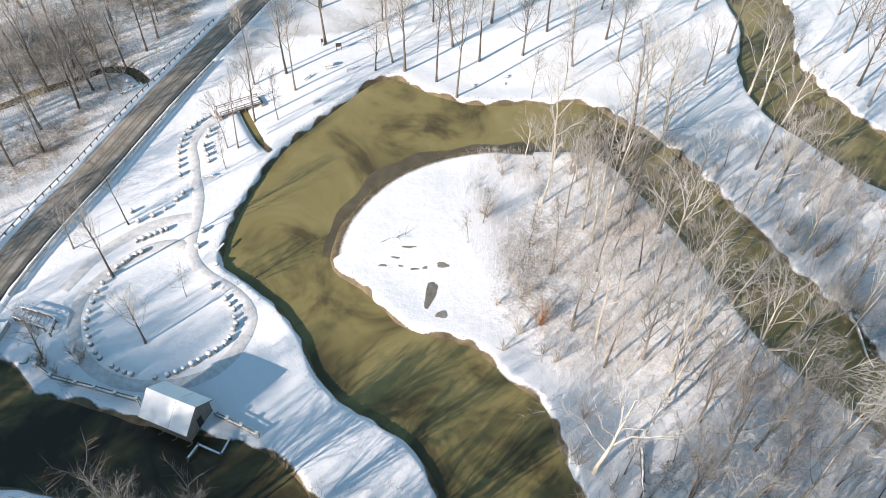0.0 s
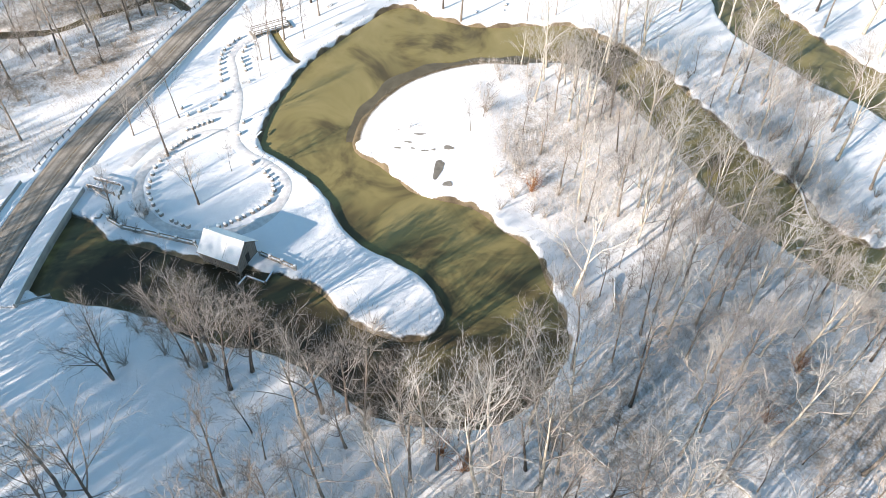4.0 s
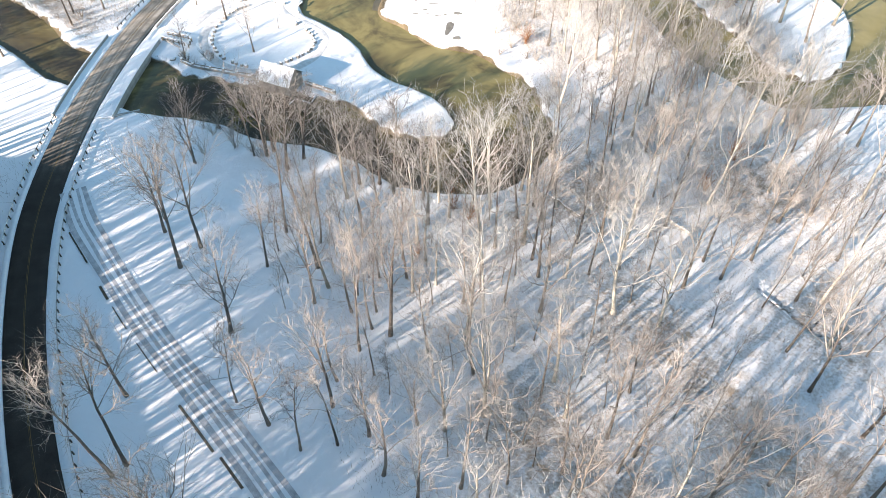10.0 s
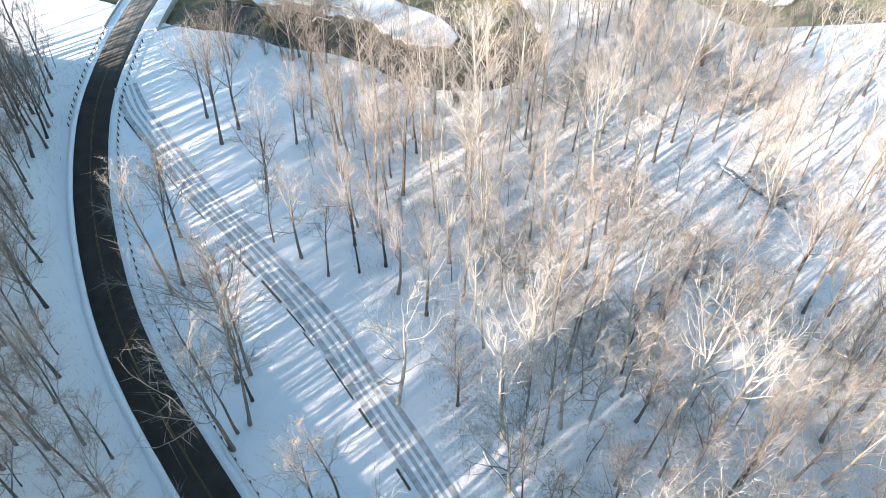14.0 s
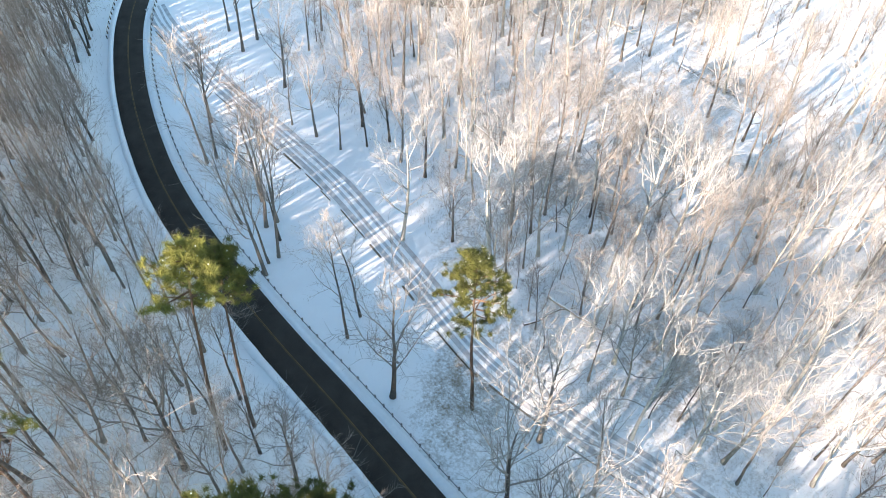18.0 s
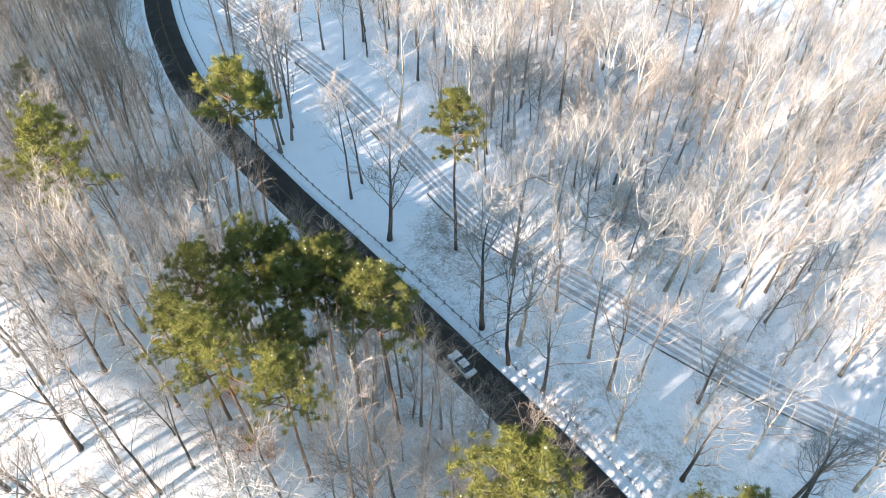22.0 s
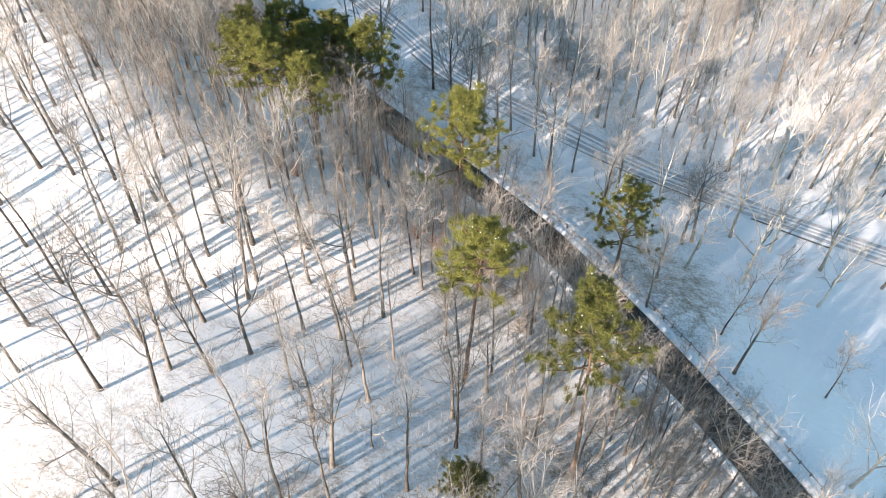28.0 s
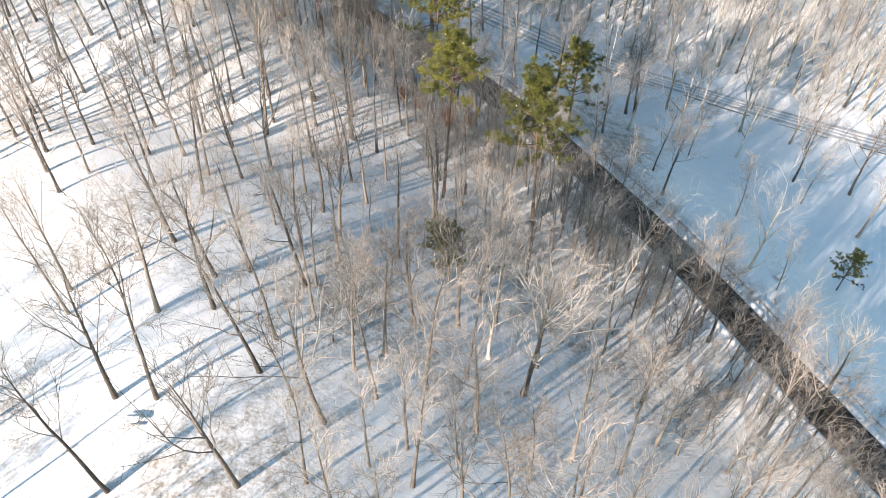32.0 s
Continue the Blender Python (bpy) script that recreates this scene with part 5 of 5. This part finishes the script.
def sweep(name, line, ring, material):
    """A closed section, (offset, height) corners, drawn along a line."""
    n, k = len(line), len(ring)
    rows = [offset_line(line, o) for o, h in ring]
    v = [(rows[c][i][0], rows[c][i][1], ring[c][1]) for i in range(n) for c in range(k)]
    f = [(i * k + c, i * k + (c + 1) % k, (i + 1) * k + (c + 1) % k, (i + 1) * k + c) for i in range(n - 1) for c in range(k)]
    f += [tuple(range(k))[::-1], tuple((n - 1) * k + c for c in range(k))]
    return mesh(name, v, f, material)


part("deck", sweep("deck", span, [(-4.9, -0.75), (6.9, -0.75), (6.9, 0.08), (-4.9, 0.08)], M["concrete"]), bridge)
part("girder", sweep("girder", span, [(5.9, -1.3), (6.5, -1.3), (6.5, -0.74), (5.9, -0.74)], M["concrete"]), bridge)
for o in (-4.75, 6.75):
    par = part("parapet", sweep("parapet", span, [(o - 0.17, 0.06), (o + 0.17, 0.06), (o + 0.15, 0.92), (o - 0.15, 0.92)], M["concrete"]), bridge)
    part("parapet_snow", sweep("parapet_snow", span, [(o - 0.15, 0.92), (o + 0.15, 0.92), (o + 0.1, 1.02), (o - 0.1, 1.02)], M["cap"]), par)
part("shoulder_snow", sweep("shoulder_snow", span, [(3.0, 0.1), (6.55, 0.1), (6.5, 0.5), (4.4, 0.42), (3.3, 0.26)], M["cap"]), bridge, label="heaped snow on the bridge shoulder")
part("shoulder_snow", sweep("shoulder_snow", span, [(-4.55, 0.1), (-2.8, 0.1), (-3.1, 0.26), (-4.5, 0.4)], M["cap"]), bridge, label="heaped snow on the bridge shoulder")
for y in (47.5,):
    part("pier", Shape().box(-79, -68, y - 0.6, y + 0.6, -2.6, -0.74).done("pier", M["concrete"], 0.03), bridge)
for a, b in (((-67.6, 60.5), (-62.6, 57.6)), ((-67.3, 34), (-63.2, 36.4))):
    part("wing_wall", Shape().beam((*a, -0.55), (*b, -0.75), 0.35, 1.9).done("wing_wall", M["concrete"], 0.02), bridge)

# ---- footbridge over the brook ----
FB = pose(-47.9, 111.9, 0.0, 0, 0, 35.5)
foot = thing("footbridge", FB, "small wooden footbridge with snow on its deck", "footbridge")
part("deck", Shape().box(-4.1, 4.1, -1.0, 1.0, 0.28, 0.42).done("deck", M["wood"], 0.01), foot)
part("deck_snow", Shape().box(-4.05, 4.05, -0.9, 0.9, 0.42, 0.5, 0.03).done("deck_snow", M["cap"]), foot)
for y in (-1.05, 1.05):
    for i in range(6):
        part("post", Shape().box(-4.05 + 1.6 * i, -3.93 + 1.6 * i, y - 0.06, y + 0.06, -0.6, 1.35).done("post", M["wood"]), foot)
    for h in (0.85, 1.3):
        part("rail", Shape().beam((-4.1, y, h), (4.1, y, h), 0.08, 0.12).done("rail", M["wood"]), foot)
for x in (-4.2, 4.2):
    part("abutment", Shape().box(x - 0.35, x + 0.35, -1.5, 1.5, -1.2, 0.26).done("abutment", M["stone"], 0.03), foot)

# ---- tables, benches, signs and boulders ----
def bench(x, y, yaw, label, kind="bench"):
    e = thing("picnic_table" if kind == "table" else "bench", pose(x, y, z_at(x, y), 0, 0, yaw), label, kind if kind == "bench" else "picnic table", "benches and tables in the snow")
    top_z, half = (0.74, 0.4) if kind == "table" else (0.45, 0.2)
    part("top", Shape().box(-0.95, 0.95, -half, half, top_z - 0.06, top_z).done("top", M["wood"], 0.008), e)
    part("top_snow", Shape().box(-0.93, 0.93, -half + 0.02, half - 0.02, top_z, top_z + 0.1, 0.04).done("top_snow", M["cap"]), e)
    for sx in (-0.7, 0.7):
        for sy in (-1, 1):
            part("leg", Shape().beam((sx, sy * half * 0.5, top_z - 0.05), (sx, sy * (half + 0.15), -0.1), 0.07, 0.07).done("leg", M["wood"]), e)
    if kind == "table":
        for sy in (-0.7, 0.7):
            part("seat", Shape().box(-0.95, 0.95, sy - 0.13, sy + 0.13, 0.4, 0.45).done("seat", M["wood"]), e)
            part("seat_snow", Shape().box(-0.93, 0.93, sy - 0.12, sy + 0.12, 0.45, 0.53, 0.03).done("seat_snow", M["cap"]), e)


for x, y, a, k in [(-33.5, 126.8, 30, "table"), (-29.1, 126.4, 35, "bench"), (-37, 122.6, 60, "bench"), (-33.7, 115.1, 50, "bench"), (-41.3, 76.5, 70, "bench"), (-48.2, 92.5, 20, "bench"), (69.6, -167.3, 40, "table"), (75.2, -161.9, 40, "table"), (-10.6, -202.8, 5, "table")]:
    bench(x, y, a, "snow-covered wooden picnic table standing in the snow" if k == "table" else "low wooden bench half buried in snow", k)
for x, y, a, w in ((-32.6, 133.2, 20, 1.2), (-36.3, 134.3, 20, 0.5)):
    e = thing("notice_board", pose(x, y, z_at(x, y), 0, 0, a), "dark wooden notice board on posts in the snow", "sign")
    part("board", Shape().box(-w / 2, w / 2, -0.04, 0.04, 0.9, 1.75).done("board", M["sign"], 0.01), e)
    for sx in (-w / 2 + 0.08, w / 2 - 0.08):
        part("post", Shape().box(sx - 0.05, sx + 0.05, -0.05, 0.05, -0.4, 1.85).done("post", M["wood"]), e)
for i, (x, y, s) in enumerate([(2.5, 127.6, 0.6), (-4, 123.9, 0.5), (2.1, 125.2, 0.4), (-60.4, 52.8, 0.6), (-62.4, 53.2, 0.7), (-39.6, 75.2, 0.7), (-41, 73.2, 0.5), (-31, 111.5, 0.5), (14, 117.8, 0.4), (-72, 118, 0.6), (-70.6, 116.6, 0.7), (-69.8, 118.6, 0.5)]):
    e = thing("boulder", Matrix.LocRotScale((x, y, z_at(x, y)), Euler((0, 0, i)), (s, s * 0.8, s * 0.8)), "grey boulder half covered with snow", "boulder", "boulders on the bank")
    part("rock", Shape().lathe([(0.7, -0.4), (0.95, 0.0), (0.8, 0.5), (0.4, 0.8)], 8, 0.25, i).done("rock", M["stone"]), e)
    part("snow_cap", Shape().lathe([(0.82, 0.5), (0.6, 0.78), (0.25, 0.9)], 8, 0.2, i).done("snow_cap", M["cap"], round_it=True), e)


# ---- fallen trunks ----
def log(a, b, r, za, zb, pale, label):
    rng = np.random.default_rng(int(abs(a[0] * 10 + b[1])))
    p0, p1 = np.array([*a, za]), np.array([*b, zb])
    pts = [p0 + (p1 - p0) * t + rng.normal(0, 0.12, 3) * (0 < t < 1) for t in np.linspace(0, 1, 7)]
    v, f = [], []
    tube(v, f, pts, [r * (1 - 0.09 * i) for i in range(7)], 8)
    e = thing("fallen_log", Matrix.Identity(4), label, "log", "fallen trunks")
    part("log", mesh("log", v, f, M["pale"] if pale else M["bark"], True), e)
    for k in range(7):
        v, f = [], []
        i = int(rng.integers(2, 6))
        d = cast(rng, (p1 - p0) / np.linalg.norm(p1 - p0), rng.uniform(0.5, 1.1))
        d[2] = abs(d[2]) + 0.1
        tube(v, f, wander(rng, pts[i], d, rng.uniform(1.0, 2.8), 3, 0.2, 0.0), [r * 0.3, r * 0.22, r * 0.15, 0.02], 4)
        part("broken_branch", mesh("broken_branch", v, f, M["pale"] if pale else M["bark"]), e)
    v, f = [], []
    tube(v, f, [q + np.array([0, 0, r * 0.75 * (1 - 0.09 * i)]) for i, q in enumerate(pts)], [r * 0.62 * (1 - 0.09 * i) for i in range(7)], 6)
    part("log_snow", mesh("log_snow", v, f, M["cap"], True), e)


log((55.2, 73.5), (56.4, 63.6), 0.28, 0.3, -0.5, True, "pale fallen trunk lying from the bank into the water")
log((52.3, 57.6), (57.4, 57.9), 0.2, -0.55, -0.5, True, "snow-covered branch lying in the water")
log((22.3, 47.6), (22, 40.8), 0.3, 0.35, 0.3, False, "snow-covered fallen log in the brush")
log((46.8, 3), (51, -2.2), 0.45, -0.6, -0.5, False, "dark fallen log in a leaf-filled hollow")
log((50.5, 0.8), (56.5, -4.5), 0.35, -0.5, -0.4, False, "dark fallen log in a leaf-filled hollow")
log((33, 18), (38.5, 12), 0.3, 0.35, 0.35, True, "pale fallen log in the snowy wood")
log((14, 21), (20.5, 15.5), 0.28, 0.3, 0.3, False, "snow-covered fallen log in the wood")
log((6, -20), (12, -26), 0.25, 0.3, 0.3, False, "snow-covered fallen log in the wood")
log((20, -60), (29, -66), 0.3, 0.9, 0.4, True, "pale fallen log in the snowy wood")
for a, b in (((8.8, -56.0), (15.6, -65.0)), ((16.6, -65.0), (27.2, -59.0))):
    log(a, b, 0.22, z_at(*a) + 0.2, z_at(*b) + 0.2, False, "long dark fallen trunk beside the snowy track")
log((55.5, -34.5), (60, -37), 0.4, 0.4, 0.4, True, "pale fallen log in the snowy wood")
log((-18, 79.5), (-11.5, 82.5), 0.12, 0.15, 0.15, False, "thin driftwood branch on the snowy bar")

# ---- wet hollows on the bar ----
for x, y, a, b, seed in ((-7.2, 70.6, 0.75, 2.5, 3), (-5.9, 76.4, 1.1, 0.5, 4), (-8.6, 75.6, 0.45, 0.25, 5), (-11.6, 79.6, 1.2, 0.22, 6), (-10.2, 75.2, 0.6, 0.25, 7), (-5.2, 66.8, 0.7, 0.8, 8), (-13.4, 77.2, 0.7, 0.2, 9), (-12.4, 75.6, 0.5, 0.16, 10), (-15.2, 75.4, 0.8, 0.2, 11)):
    rng = np.random.default_rng(seed)
    n = 22
    rad = 1 + 0.22 * np.sin(2 * 6.2832 * np.arange(n) / n + seed) + 0.16 * np.sin(3 * 6.2832 * np.arange(n) / n + 2 * seed) + rng.normal(0, 0.05, n)
    z = max(z_at(x + dx * a, y + dy * b) for dx, dy in ((0, 0), (1, 0), (-1, 0), (0, 1), (0, -1))) + 0.02
    v = [(x + a * rad[i] * math.cos(6.2832 * i / n) + 0.25 * b * math.sin(6.2832 * i / n), y + b * rad[i] * math.sin(6.2832 * i / n), z) for i in range(n)]
    tagged(new("puddle", mesh("puddle", v, [tuple(range(n))], M["puddle"])), "shallow wet hollow of brown mud in the snowy bar", "puddle", "puddles on the bar")


# ---- brown shallows round the bar ----
shelf = smooth([(18, 106.6), (6.6, 106.1), (-0.6, 105.9), (-8.9, 103), (-16.5, 97.7), (-21.6, 90.5), (-24.3, 83.4), (-24.8, 77)], 1.0)
wide = 1.6 + 0.7 * np.sin(np.arange(len(shelf)) * 0.23) + 0.4 * np.sin(np.arange(len(shelf)) * 0.71)
wide *= np.clip(np.minimum(np.arange(len(shelf)) / 12, (len(shelf) - np.arange(len(shelf))) / 8), 0.1, 1)
n_ = offset_line(shelf, 1.0) - shelf
inner, outer = shelf + n_ * 1.6, shelf - n_ * wide[:, None]
L = len(shelf)
v = [(x, y, WATER_Z + 0.10) for x, y in inner] + [(x, y, WATER_Z + 0.006) for x, y in outer]
tagged(new("mud_shelf", mesh("mud_shelf", v, [(i, i + 1, L + i + 1, L + i) for i in range(L - 1)], M["shelf"], True)), "brown wet mud shelf at the edge of the water", "mud", kind="structure")


# ---- car on the road ----
def car(x, y, yaw):
    e = thing("car", pose(x, y, ROAD_Z + 0.03, 0, 0, yaw), "silver saloon car with dark windows on the wet road", "car")
    def hull(name, prof, half, inset, material):
        s = Shape()
        n = len(prof)
        for side_ in (-1, 1):
            s.v += [(px, side_ * (half - (inset if pz > prof[0][1] + 0.3 else 0)), pz) for px, pz in prof]
        s.f = [tuple(range(n))[::-1], tuple(n + i for i in range(n))] + [(i, (i + 1) % n, n + (i + 1) % n, n + i) for i in range(n)]
        return s.done(name, material, 0.05)
    part("body", hull("body", [(-2.25, 0.3), (2.25, 0.3), (2.3, 0.62), (2.0, 0.8), (0.9, 0.92), (-1.5, 0.96), (-2.2, 0.92), (-2.3, 0.6)], 0.9, 0.08, M["car"]), e)
    part("cabin", hull("cabin", [(-1.75, 0.9), (1.05, 0.88), (0.3, 1.38), (-1.1, 1.42)], 0.8, 0.14, M["glass"]), e, label="dark glazed cabin")
    part("roof", Shape().box(-1.1, 0.28, -0.6, 0.6, 1.38, 1.46, 0.06).done("roof", M["car"], 0.03), e)
    for sx in (-1.38, 1.4):
        for sy in (-0.82, 0.82):
            w = part("wheel", Shape().lathe([(0.3, -0.1), (0.32, -0.06), (0.32, 0.06), (0.3, 0.1)], 14).done("wheel", M["rubber"]), e, pose(sx, sy, 0.3, 90, 0, 0))
            part("rim", Shape().lathe([(0.2, -0.105), (0.2, 0.105)], 12).done("rim", M["steel"]), w)
    for sy in (-0.6, 0.6):
        part("headlight", Shape().box(2.2, 2.3, sy - 0.16, sy + 0.16, 0.58, 0.72).done("headlight", M["cap"], 0.02), e)
        part("tail_light", Shape().box(-2.32, -2.22, sy - 0.16, sy + 0.16, 0.66, 0.8).done("tail_light", M["rust"], 0.02), e)


car(12.6, -101.6, 132)
